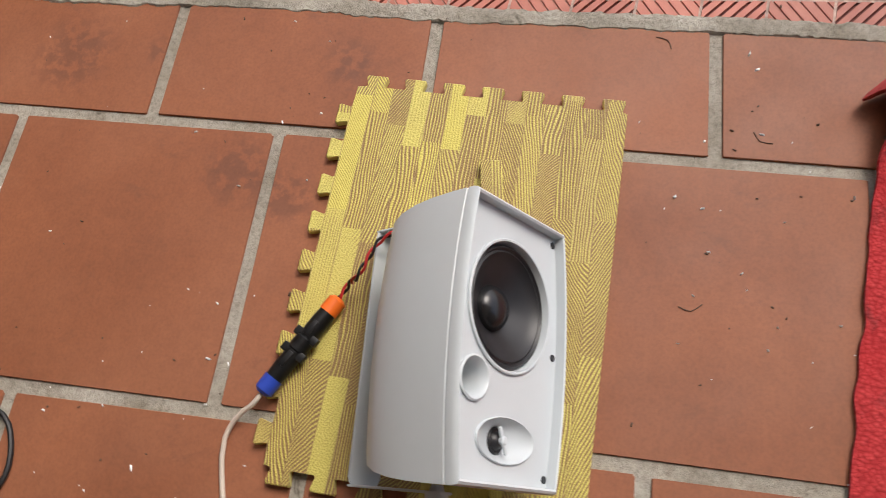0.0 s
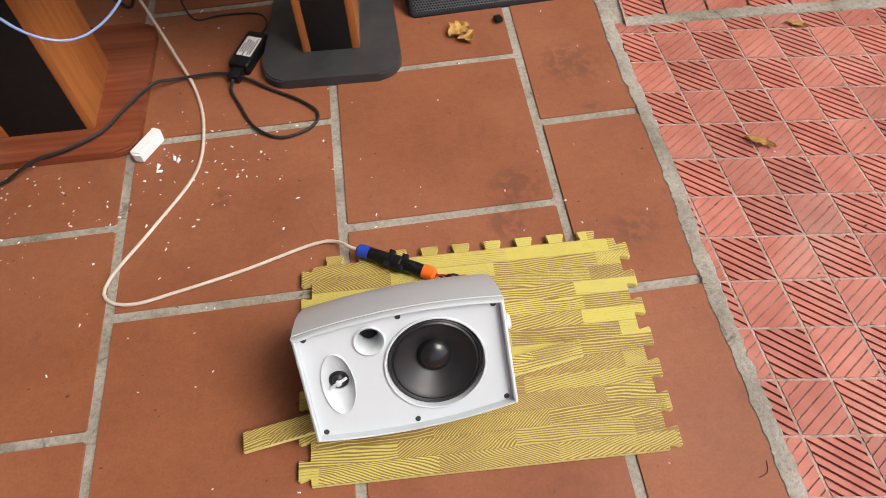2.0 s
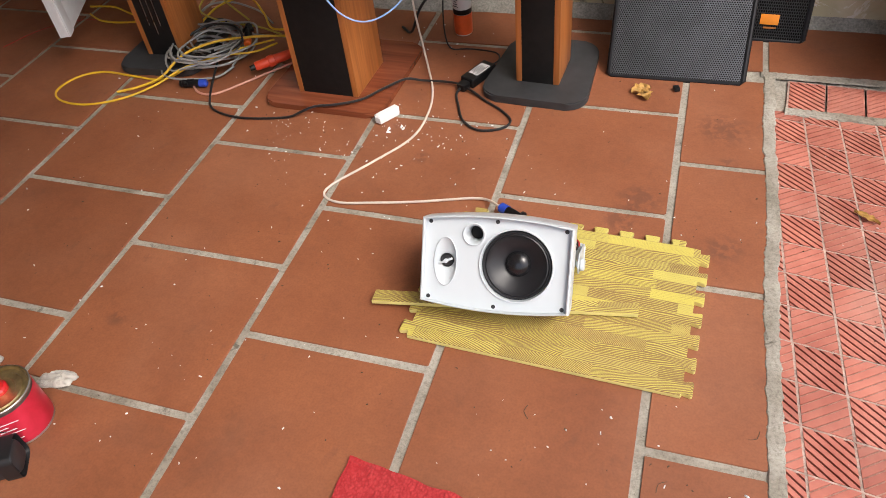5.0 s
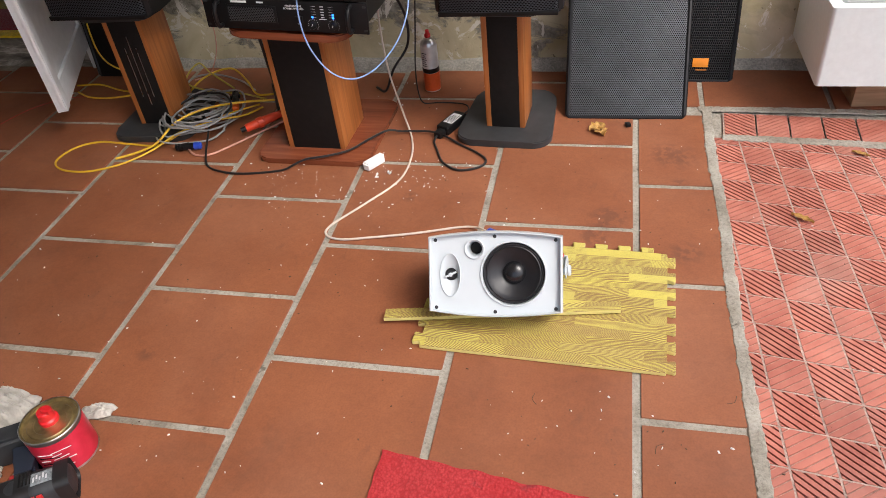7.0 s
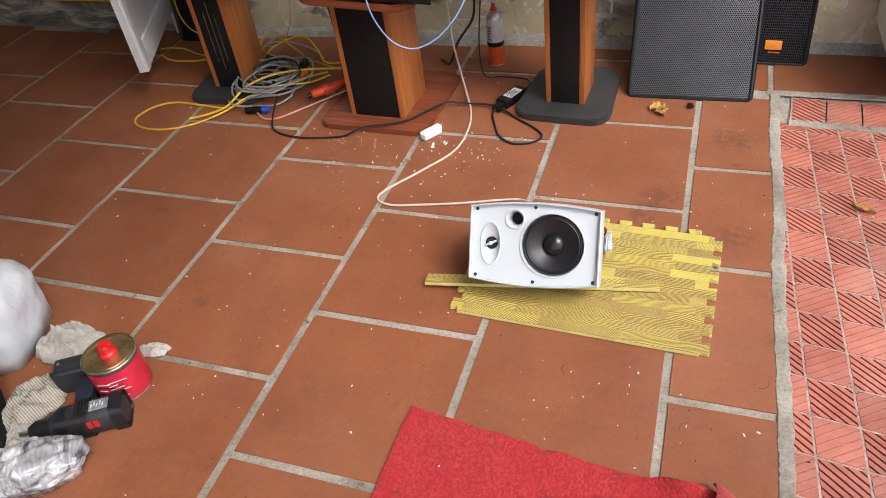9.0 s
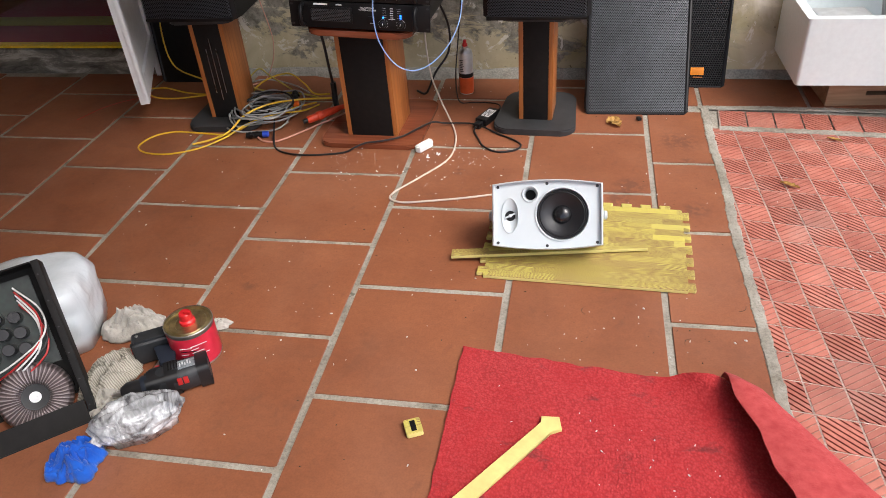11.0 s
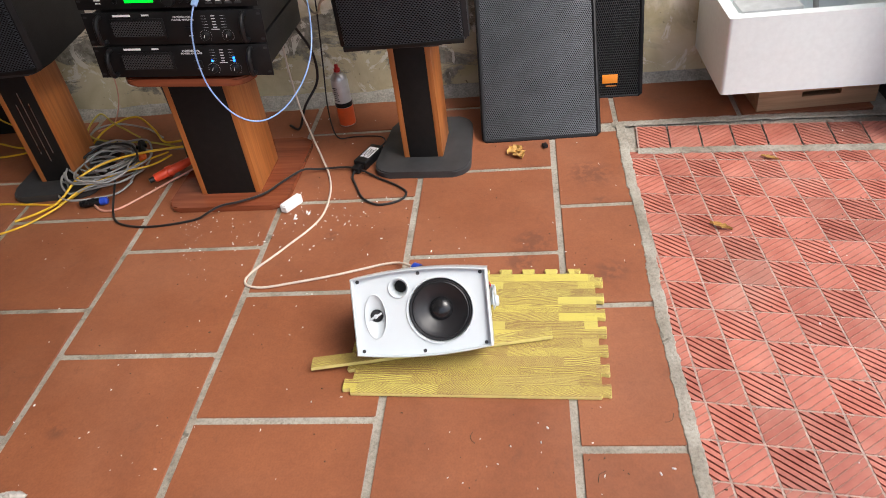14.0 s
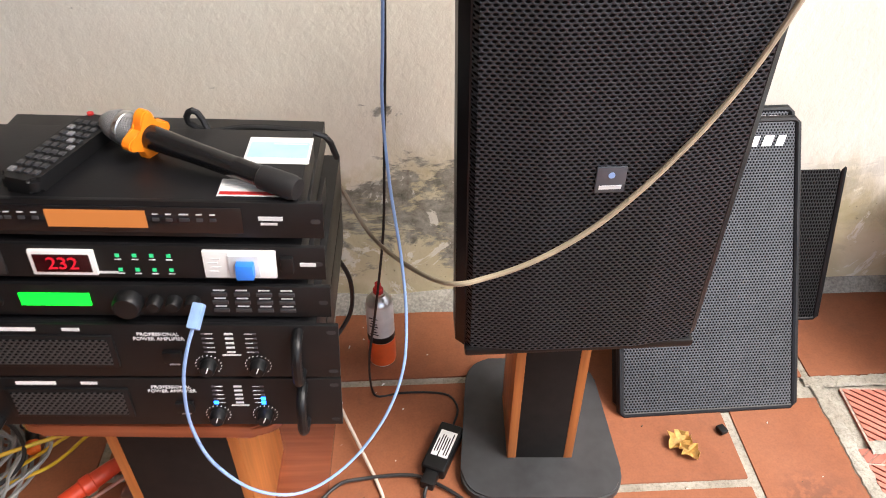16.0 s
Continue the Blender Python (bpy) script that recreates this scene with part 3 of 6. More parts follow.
def ribbed(nx, ny, cx, cy, flip, skew=False, x_cut=-1.0, y_cut=1.0):
    """A tile of nx by ny square cells, each with slanting ribs; slopes alternate."""
    b = bmesh.new()

    def slabbit(poly, z0, z1):
        lo = [b.verts.new((x, y, z0)) for x, y in poly]
        hi = [b.verts.new((x * 1.0, y * 1.0, z1)) for x, y in poly]
        b.faces.new(hi)
        n = len(poly)
        for i in range(n):
            b.faces.new((lo[i], lo[(i + 1) % n], hi[(i + 1) % n], hi[i]))

    def clip(poly, nx_, ny_, c):
        out = []
        for (ax, ay), (bx, by) in zip(poly, poly[1:] + poly[:1]):
            da, db = nx_ * ax + ny_ * ay - c, nx_ * bx + ny_ * by - c
            if da <= 0:
                out.append((ax, ay))
            if da * db < 0:
                t = da / (da - db)
                out.append((ax + t * (bx - ax), ay + t * (by - ay)))
        return out
    for i in range(nx):
        for j in range(ny):
            x0, y0 = (i - nx / 2) * cx + 0.0026, (j - ny / 2) * cy + 0.0023
            x1, y1 = x0 + cx - 0.0052, y0 + cy - 0.0046
            cell = [(x0, y0), (x1, y0), (x1, y1), (x0, y1)]
            s = 1 if (i + j + flip) % 2 else -1
            ux, uy = 0.62, 0.785 * s
            mx, my = (x0 + x1) / 2, (y0 + y1) / 2
            pitch, rib = 0.0150, (0.0104 if s > 0 else 0.0122)
            for k in range(-6, 7):
                c = ux * mx + uy * my + k * pitch
                poly = clip(clip(cell, ux, uy, c + rib / 2), -ux, -uy, -(c - rib / 2))
                if len(poly) > 2:
                    slabbit(poly, -0.0068, 0.0)
            if s < 0:   # lit cells: light put into shallower ribs and a pale groove colour
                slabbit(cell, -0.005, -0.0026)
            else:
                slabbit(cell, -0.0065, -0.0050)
    # joints: one bar round every cell, just under the ribs
    for i in range(nx + 1):
        x = (i - nx / 2) * cx
        slabbit([(x - 0.0026, -ny * cy / 2), (x + 0.0026, -ny * cy / 2), (x + 0.0026, ny * cy / 2), (x - 0.0026, ny * cy / 2)], -0.010, -0.0016)
    for j in range(ny + 1):
        y = (j - ny / 2) * cy
        slabbit([(-nx * cx / 2, y - 0.0023), (nx * cx / 2, y - 0.0023), (nx * cx / 2, y + 0.0023), (-nx * cx / 2, y + 0.0023)], -0.010, -0.00155)
    if skew:
        for v in b.verts:
            v.co.x, v.co.y = v.co.x + v.co.y * AWAY.x / AWAY.y, v.co.y + v.co.x * ACROSS.y / ACROSS.x
    for edge, normal in (((x_cut, 0, 0), (-1, 0, 0)), ((0, y_cut, 0), (0, 1, 0))):
        if abs(edge[0] + edge[1]) < 0.19:
            bmesh.ops.bisect_plane(b, geom=b.verts[:] + b.edges[:] + b.faces[:], plane_co=edge, plane_no=normal, clear_outer=True)
    b.normal_update()
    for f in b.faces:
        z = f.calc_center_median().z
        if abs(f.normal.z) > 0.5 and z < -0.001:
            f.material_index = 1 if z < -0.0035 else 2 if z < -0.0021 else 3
    me = finish(b, "ribbed_tile", [SALMON, SLOT, LITSLOT, PATHJOINT], False)
    return me


ACROSS, AWAY = Vector((0.0868, -0.0113, 0)), Vector((-0.0049, 0.0955, 0))   # one cell of the path, a little out of square
PATH_O = Vector((0.376, -0.7705, 0))


def lay_path():
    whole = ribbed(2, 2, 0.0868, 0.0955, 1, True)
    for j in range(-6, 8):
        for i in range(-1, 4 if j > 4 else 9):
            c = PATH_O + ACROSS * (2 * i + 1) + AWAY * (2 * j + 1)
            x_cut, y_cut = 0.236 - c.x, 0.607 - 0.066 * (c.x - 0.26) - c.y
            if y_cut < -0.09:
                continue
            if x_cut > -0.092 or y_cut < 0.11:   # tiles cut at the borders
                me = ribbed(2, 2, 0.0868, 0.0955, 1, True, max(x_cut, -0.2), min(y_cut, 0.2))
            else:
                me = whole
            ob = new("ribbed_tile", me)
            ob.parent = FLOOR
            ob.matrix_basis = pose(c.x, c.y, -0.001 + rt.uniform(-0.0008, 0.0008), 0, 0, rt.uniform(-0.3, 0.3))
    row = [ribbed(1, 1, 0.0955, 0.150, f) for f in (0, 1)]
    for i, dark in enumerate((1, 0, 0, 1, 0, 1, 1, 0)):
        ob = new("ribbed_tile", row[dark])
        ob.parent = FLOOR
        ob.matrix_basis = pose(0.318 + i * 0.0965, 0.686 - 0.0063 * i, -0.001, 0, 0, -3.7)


# rough cement border along the path
def cement_strip(name, pts, width, z):
    b = bmesh.new()
    path = spline([(x, y, 0) for x, y in pts], 0.006)
    prev = None
    for i, c in enumerate(path):
        d = (path[min(i + 1, len(path) - 1)] - path[max(i - 1, 0)]).normalized()
        s = Vector((-d.y, d.x, 0))
        n1, n2 = 0.6 * noise.noise((c.x * 30, c.y * 30, 1)) + 0.6 * noise.noise((c.x * 110, c.y * 110, 1)), 0.6 * noise.noise((c.x * 30, c.y * 30, 9)) + 0.6 * noise.noise((c.x * 110, c.y * 110, 9))
        cur = [b.verts.new(c + s * (width * (q + 0.22 * (n1 if q > 0 else n2) * abs(q) * 2)) + Vector((0, 0, z * k + 0.0012 * noise.noise((c.x * 40, c.y * 40, q * 5))))) for q, k in ((-0.5, -0.6), (-0.42, 0.75), (-0.15, 1), (0.15, 1), (0.42, 0.75), (0.5, -0.6))]
        if prev:
            for k in range(5):
                b.faces.new((prev[k], prev[k + 1], cur[k + 1], cur[k]))
        prev = cur
    return tagged(part(name, b, GROUT), "rough trowelled grey cement strip between the two kinds of tile", "floor", kind="structure")


cement_strip("trim_cement_side", [(0.224, 0.79), (0.220, 0.5), (0.227, 0.2), (0.221, -0.1), (0.228, -0.5), (0.228, -1.0), (0.228, -2.2)], 0.032, 0.0028)
cement_strip("trim_cement_far", [(0.2, 0.785), (0.6, 0.782), (1.05, 0.765)], 0.030, 0.0025)
cement_strip("trim_cement_row", [(0.26, 0.612), (0.6, 0.592), (1.1, 0.555)], 0.034, 0.0025)

# ---- right-hand gate post ----
g = thing("gate_post", pose(1.09, 0.62, 0), "dark weathered wooden post on a cement foot", "post")
part("post", box(0, 0, 0.6, 0.07, 0.09, 1.2, 0.006), wood("dark_post_wood", (0.035, 0.028, 0.024), (0.085, 0.065, 0.05), 0.7), g)
part("foot", box(0.012, 0.0, 0.008, 0.085, 0.12, 0.022, 0.006), CONCRETE, g, "crumbling cement foot")
part("side_board", box(-0.005, 0.27, 0.40, 0.030, 0.42, 0.80, 0.004), wood("black_stained_board", (0.012, 0.012, 0.012), (0.03, 0.028, 0.026), 0.7), g, "dark stained board beside the post")

# ---- white wall speaker on the foam mat ----
def wall_speaker(m):
    s = thing("wall_speaker", m, "white plastic wall speaker without grille, tilted back on foam", "speaker")

    def outline(w, h, bulge, n=14):
        pts = []
        for i in range(n + 1):
            u = -1 + 2 * i / n
            pts.append((u * w / 2, h / 2 + bulge * (1 - u * u)))
        for i in range(n + 1):
            u = 1 - 2 * i / n
            pts.append((u * w / 2, -h / 2 - bulge * (1 - u * u)))
        return pts
    W, H, B = 0.302, 0.170, 0.012
    rings = []
    for k, y in ((0.955, 0.004), (0.958, -0.009), (0.972, -0.0105), (0.990, -0.0085), (1.0, -0.003), (1.0, 0.0035), (0.990, 0.0042), (0.990, 0.0060), (1.0, 0.0068), (0.998, 0.030), (0.985, 0.058), (0.955, 0.085), (0.90, 0.110), (0.82, 0.128), (0.71, 0.140), (0.55, 0.145)):
        rings.append([(x * (0.5 + 0.5 * k if y > 0.05 else k), y, z * k) for x, z in outline(W, H, B)])
    shell = loft(rings, False)
    shell.faces.new([v for v in shell.verts if abs(v.co.y - 0.145) < 1e-5])
    part("cabinet", shell, WHITE, s)

    # baffle with round openings
    b = bmesh.new()
    ring_w, ring_p = (0.0412, 0.0010, 0.0745), (-0.046, 0.057, 0.0225)
    edge = [(x * 0.957, z * 0.957) for x, z in outline(W, H, B)]
    outer = [b.verts.new((x, 0.003, z)) for x, z in edge]
    loops = [[b.edges.new((outer[i], outer[(i + 1) % len(outer)])) for i in range(len(outer))]]
    for cx, cz, r in (ring_w, ring_p):
        vs = [b.verts.new((cx + r * math.cos(2 * math.pi * i / 48), 0.003, cz + r * math.sin(2 * math.pi * i / 48))) for i in range(48)]
        loops.append([b.edges.new((vs[i], vs[(i + 1) % 48])) for i in range(48)])
    vs = [b.verts.new((-0.1020 + 0.0235 * math.cos(2 * math.pi * i / 48), 0.003, -0.002 + 0.0495 * math.sin(2 * math.pi * i / 48))) for i in range(48)]
    loops.append([b.edges.new((vs[i], vs[(i + 1) % 48])) for i in range(48)])
    bmesh.ops.triangle_fill(b, use_beauty=True, edges=[e for lp in loops for e in lp], normal=(0, -1, 0))
    part("baffle", b, WHITE, s, smooth=False)
    turn = FRONT
    wm = Matrix.Translation((ring_w[0], 0.003, ring_w[1])) @ turn
    part("woofer_ring", lathe([(0.0745, -0.001), (0.0750, 0.0025), (0.0735, 0.0035), (0.0715, 0.0030), (0.0705, -0.004), (0.0690, -0.010)], 64, wm), WHITE, s)
    wf = part("woofer", lathe([(0.0695, -0.010), (0.0685, -0.004), (0.0655, -0.0020), (0.0630, -0.005), (0.0605, -0.0035), (0.0575, -0.007), (0.050, -0.012), (0.034, -0.021), (0.0255, -0.026)], 64, wm), CONE, s, "matt black paper cone with a rubber surround")
    part("dust_cap", lathe([(0.0262, -0.0265), (0.0255, -0.022), (0.021, -0.0165), (0.013, -0.0125), (0.006, -0.011), (0, -0.0107)], 40, wm), paint("dust_cap_black", (0.012, 0.012, 0.013), 0.24), wf, "glossy black dust cap")
    pm = Matrix.Translation((ring_p[0], 0.003, ring_p[1])) @ turn
    part("port", lathe([(0.0225, -0.001), (0.0235, 0.0025), (0.0215, 0.0038), (0.0185, 0.001), (0.0160, -0.008), (0.0148, -0.025), (0.0145, -0.07), (0, -0.07)], 40, pm), WHITE, s, "white flared bass port")
    # black disc stands in for the shade deep in the port
    part("port_dark", lathe([(0.0140, -0.035), (0, -0.035)], 32, pm), CLOTHBLACK, s)
    rings = []
    for rx, rz, y in ((0.0237, 0.0497, 0.004), (0.0242, 0.0503, 0.001), (0.0232, 0.0490, 0.0), (0.0215, 0.0440, 0.004), (0.0185, 0.0330, 0.009), (0.0160, 0.0210, 0.0125), (0.0148, 0.0150, 0.0145), (0.0145, 0.0145, 0.020)):
        rings.append([(-0.1020 + rx * math.cos(2 * math.pi * i / 48), y, -0.002 + rz * math.sin(2 * math.pi * i / 48)) for i in range(48)])
    tw = part("tweeter_horn", loft(rings, False), WHITE, s, "white oval tweeter horn")
    tm2 = Matrix.Translation((-0.1020, 0.003, -0.002)) @ turn
    part("tweeter_dome", lathe([(0.0142, -0.0125), (0.0125, -0.010), (0.0105, -0.011), (0.009, -0.008), (0.005, -0.005), (0, -0.0042)], 32, tm2), CONE, tw, "black tweeter dome")
    br = box(0, 0, 0.0, 0.030, 0.0045, 0.003, 0.001)
    lathe([(0.0045, -0.002), (0.0048, 0.002), (0.003, 0.0035), (0, 0.0036)], 20, bm=br)
    part("phase_bridge", br, WHITE, tw, "white bridge over the dome", m=tm2 @ pose(0, 0, -0.002, 0, 0, 25))
    # proud dark discs stand in for the shaded screw recesses
    for x, z in ((-0.1355, 0.0770), (0.1355, 0.0770), (-0.1355, -0.0770), (0.1355, -0.0770), (0.0, 0.0855), (0.0, -0.0855)):
        part("screw", lathe([(0.0042, 0.0), (0.0042, 0.0010), (0.0036, 0.0014), (0, 0.0012)], 16, Matrix.Translation((x, 0.003, z)) @ turn), paint("dark_screw", (0.02, 0.02, 0.022), 0.6) if "dark_screw" not in bpy.data.materials else bpy.data.materials["dark_screw"], s, "dark sunk screw")
    # mounting bracket
    pl = prism(rounded(0.318, 0.050, 0.010), 0, 0.003, 0.001, m=Matrix.Translation((0, 0.205, 0.000)) @ FRONT)
    bk = part("bracket", pl, WHITE, s, "white bent steel mounting bracket")
    for sx in (-1, 1):
        part("arm", prism([(0, -0.022), (0.118, -0.020), (0.133, -0.008), (0.133, 0.012), (0.118, 0.022), (0, 0.024)], 0, 0.003, 0.0008, m=Matrix.Translation((sx * 0.157, 0.206, 0)) @ pose(0, 0, 0, 90, 0, -90)), WHITE, bk)
        part("knob", lathe([(0, 0.008), (0.009, 0.008), (0.0125, 0.006), (0.013, 0.0), (0.009, -0.002), (0.006, -0.010)], 20, Matrix.Translation((sx * 0.160, 0.088, 0)) @ pose(0, 0, 0, 0, 90 * sx, 0)), WHITE, bk, "ribbed white knob")
    return s


U = Vector((0.271, 0.0135, 0.008)).normalized()
V = Vector((-0.0075, 0.0895, 0.127))
V = (V - U * V.dot(U)).normalized()
Y = V.cross(U)
SPK = Matrix(((U.x, Y.x, V.x, -0.320), (U.y, Y.y, V.y, -0.247), (U.z, Y.z, V.z, 0.154), (0, 0, 0, 1)))
wall_speaker(SPK)

# ---- foam puzzle mat ----
def foam_mat():
    L, D, P, T = 0.549, 0.394, 0.0578, 0.021
    pts = []

    def teeth(p0, p1, count, first):
        """An edge from p0 to p1 with flared tongues that stand out to its right."""
        (ax, ay), (bx, by) = p0, p1
        ln = math.hypot(bx - ax, by - ay)
        dx, dy = (bx - ax) / ln, (by - ay) / ln
        nx, ny = dy, -dx
        pts.append(p0)
        for i in range(count):
            c = first + i * P
            for a, h in ((-0.0115, 0), (-0.0125, 0.004), (-0.0165, T - 0.003), (-0.0145, T), (0.0145, T), (0.0165, T - 0.003), (0.0125, 0.004), (0.0115, 0)):
                pts.append((ax + dx * (c + a) + nx * h, ay + dy * (c + a) + ny * h))
    pts.append((0, 0))
    pts.append((L, 0))
    pts.pop()
    teeth((L, 0), (L, D), 7, 0.020)
    teeth((L, D), (0, D), 9, 0.048)
    teeth((0, D), (0, 0), 7, 0.022)
    b = prism(pts, 0, 0.0115, 0.0015, seg=1)
    for f in b.faces:
        f.material_index = 0 if f.normal.z > 0.7 else 1
    return single("foam_mat", b, [FOAM, FOAM_CORE], "yellow foam puzzle mat printed with brown wood grain", "mat", pose(-0.489, -0.350, 0.0012, 0, 0, -2.2), smooth=False)


foam_mat()
b = prism([(-0.283, -0.0165), (0.276, -0.0150), (0.279, 0.0150), (-0.280, 0.0155)], 0, 0.011, 0.001, seg=1)
for f in b.faces:
    f.material_index = 0 if f.normal.z > 0.7 else 1
single("foam_strip", b, [FOAM, FOAM_CORE], "offcut strip of printed yellow foam under the speaker", "foam strip", pose(-0.312, -0.229, 0.0155, 0.0, -0.2, 8.3), smooth=False)

# speaker connectors lying on the mat
def connector(name, m, ring, label):
    s = thing(name, m, label, "connector")
    body = lathe([(0, -0.02), (0.0095, -0.02), (0.0115, -0.018), (0.0125, -0.004), (0.0120, 0.024), (0.0135, 0.026), (0.0135, 0.036), (0.0120, 0.038), (0.0118, 0.046), (0.009, 0.048), (0, 0.048)], 20, pose(0, 0, 0, 0, 90, 0))
    part("shell", body, BLACK, s, "ribbed black connector shell")
    part("wing", box(0.022, 0.0, 0.004, 0.012, 0.036, 0.010, 0.002), BLACK, s)
    part("latch", box(0.010, 0, 0.0125, 0.022, 0.008, 0.003, 0.001), BLACK, s)
    part("clamp_nut", lathe([(0, -0.042), (0.008, -0.042), (0.0125, -0.038), (0.0130, -0.018), (0, -0.018)], 14, pose(0, 0, 0, 0, 90, 0)), ring, s)
    return s


A, Bp = Vector((-0.258, -0.014, 0.026)), Vector((-0.388, 0.060, 0.026))
ang = math.degrees(math.atan2(Bp.y - A.y, Bp.x - A.x))
dirn = (Bp - A).normalized()
connector("speaker_plug", pose(*(A + dirn * 0.040), 0, 0, ang), ORANGE, "black speaker plug with an orange clamp nut, on the foam mat")
connector("speaker_plug", pose(*(Bp - dirn * 0.040), 0, 0, ang + 180), BLUE, "black speaker plug with a blue clamp nut, on the foam mat")


def cable(name, pts, r, mat, label, category="cable", step=0.012, sides=8):
    return single(name, tube(pts, r, sides, step), mat, label, category)


def twisted(p, r, k, turns=70):
    path = spline(p, 0.004)
    out = []
    for i, c in enumerate(path):
        a = i / len(path) * turns + k * math.pi
        d = (path[min(i + 1, len(path) - 1)] - path[max(i - 1, 0)]).normalized()
        s = d.cross(Vector((0, 0, 1))).normalized()
        out.append(c + r * (math.cos(a) * s + math.sin(a) * s.cross(d)))
    return out


lead = [A - dirn * 0.0, A - dirn * 0.02 + Vector((0.004, -0.003, 0.008)), (-0.236, -0.044, 0.066), (-0.210, -0.056, 0.074), (-0.188, -0.070, 0.080), (-0.180, -0.095, 0.088), (-0.190, -0.130, 0.095)]
tw = thing("speaker_lead", Matrix.Identity(4), "red and black twisted pair from the speaker to its plug", "cable")
part("red_wire", tube(twisted(lead, 0.0024, 0, 30), 0.0020, 6, straight=True), REDWIRE, tw, "red wire")
part("black_wire", tube(twisted(lead, 0.0024, 1, 30), 0.0020, 6, straight=True), RUBBER, tw, "black wire")
cable("speaker_cable", [Bp, Bp + dirn * 0.02, (-0.425, 0.093, 0.012), (-0.470, 0.102, 0.004), (-0.60, 0.064, 0.0035), (-0.72, 0.036, 0.0035), (-0.80, 0.022, 0.0035), (-0.848, 0.040, 0.0035), (-0.845, 0.085, 0.0035), (-0.775, 0.190, 0.0035),
      (-0.702, 0.315, 0.0035), (-0.693, 0.44, 0.0035), (-0.715, 0.55, 0.005), (-0.755, 0.64, 0.022), (-0.80, 0.73, 0.05), (-0.85, 0.82, 0.12), (-0.87, 0.86, 0.26), (-0.86, 0.85, 0.44)], 0.0033, CREAMCABLE, "cream two-core speaker cable looping over the tiles")

# ---- speaker stands ----
def pillar_stand(name, m, label, base_out, base_mat, pillar_w, pillar_d, top_out, top_mat, h, lines=False, base_t=0.024, top_t=0.022, tilt=0.0):
    s = thing(name, m, label, "stand")
    part("base_plate", prism(base_out, 0, base_t, 0.004), base_mat, s)
    part("top_plate", prism(top_out, -top_t, 0, 0.004), top_mat, s, m=pose(0, 0, h, 0, tilt, 0))
    hh, z = h - top_t - base_t, base_t
    part("front_panel", box(0, -pillar_d / 2 + 0.006, z + hh / 2, pillar_w - 0.030, 0.010, hh, 0.001), CLOTHBLACK, s, "black fabric front panel")
    for sx in (-1, 1):
        part("side_panel", box(sx * (pillar_w / 2 - 0.0085), 0, z + hh / 2, 0.017, pillar_d, hh, 0.002), WOODSIDE, s, "orange wood veneer side")
    part("back_panel", box(0, pillar_d / 2 - 0.008, z + hh / 2, pillar_w - 0.034, 0.012, hh), CLOTHBLACK, s)
    if lines:
        for x, z0, z1 in ((-0.020, 0.13, 0.31), (0.0, 0.10, 0.35), (0.020, 0.13, 0.31)):
            part("inlay", box(x, -pillar_d / 2 + 0.0005, (z0 + z1) / 2, 0.0022, 0.002, z1 - z0), STEEL, s, "thin metal inlay line")
    return s


def trapezoid(w0, w1, d, r):
    """A plate outline, w0 wide at the front, w1 at the back, with large round corners."""
    b = rounded(1, 1, r, 6)
    return [(x * (w0 + (w1 - w0) * (y + 0.5)), y * d) for x, y in b]


pillar_stand("speaker_stand", pose(-0.407, 0.680, 0, 0, 0, -3), "short speaker stand, orange wood and black pillar, dusty black base",
             [(x, y + 0.012) for x, y in trapezoid(0.315, 0.270, 0.345, 0.18)], BASEBLACK, 0.126, 0.150, trapezoid(0.245, 0.225, 0.26, 0.12), BASEBLACK, 0.440)
pillar_stand("speaker_stand", pose(-1.660, 0.665, 0, 0, 0, 4), "short speaker stand with metal inlay lines on a black base",
             [(x, y + 0.002) for x, y in trapezoid(0.30, 0.26, 0.345, 0.18)], BASEBLACK, 0.135, 0.165, trapezoid(0.245, 0.225, 0.26, 0.12), BASEBLACK, 0.442, True)
pillar_stand("amplifier_stand", pose(-1.010, 0.560, 0, 0, 0, -1.5), "low red wooden stand with a black front pillar under the amplifiers",
             rounded(0.385, 0.405, 0.045, 6, 0.0, 0.03), WOODRED, 0.195, 0.20, rounded(0.372, 0.34, 0.05, 6, 0.012, 0.0), WOODRED, 0.4445, False, 0.018, 0.022, 2.8)

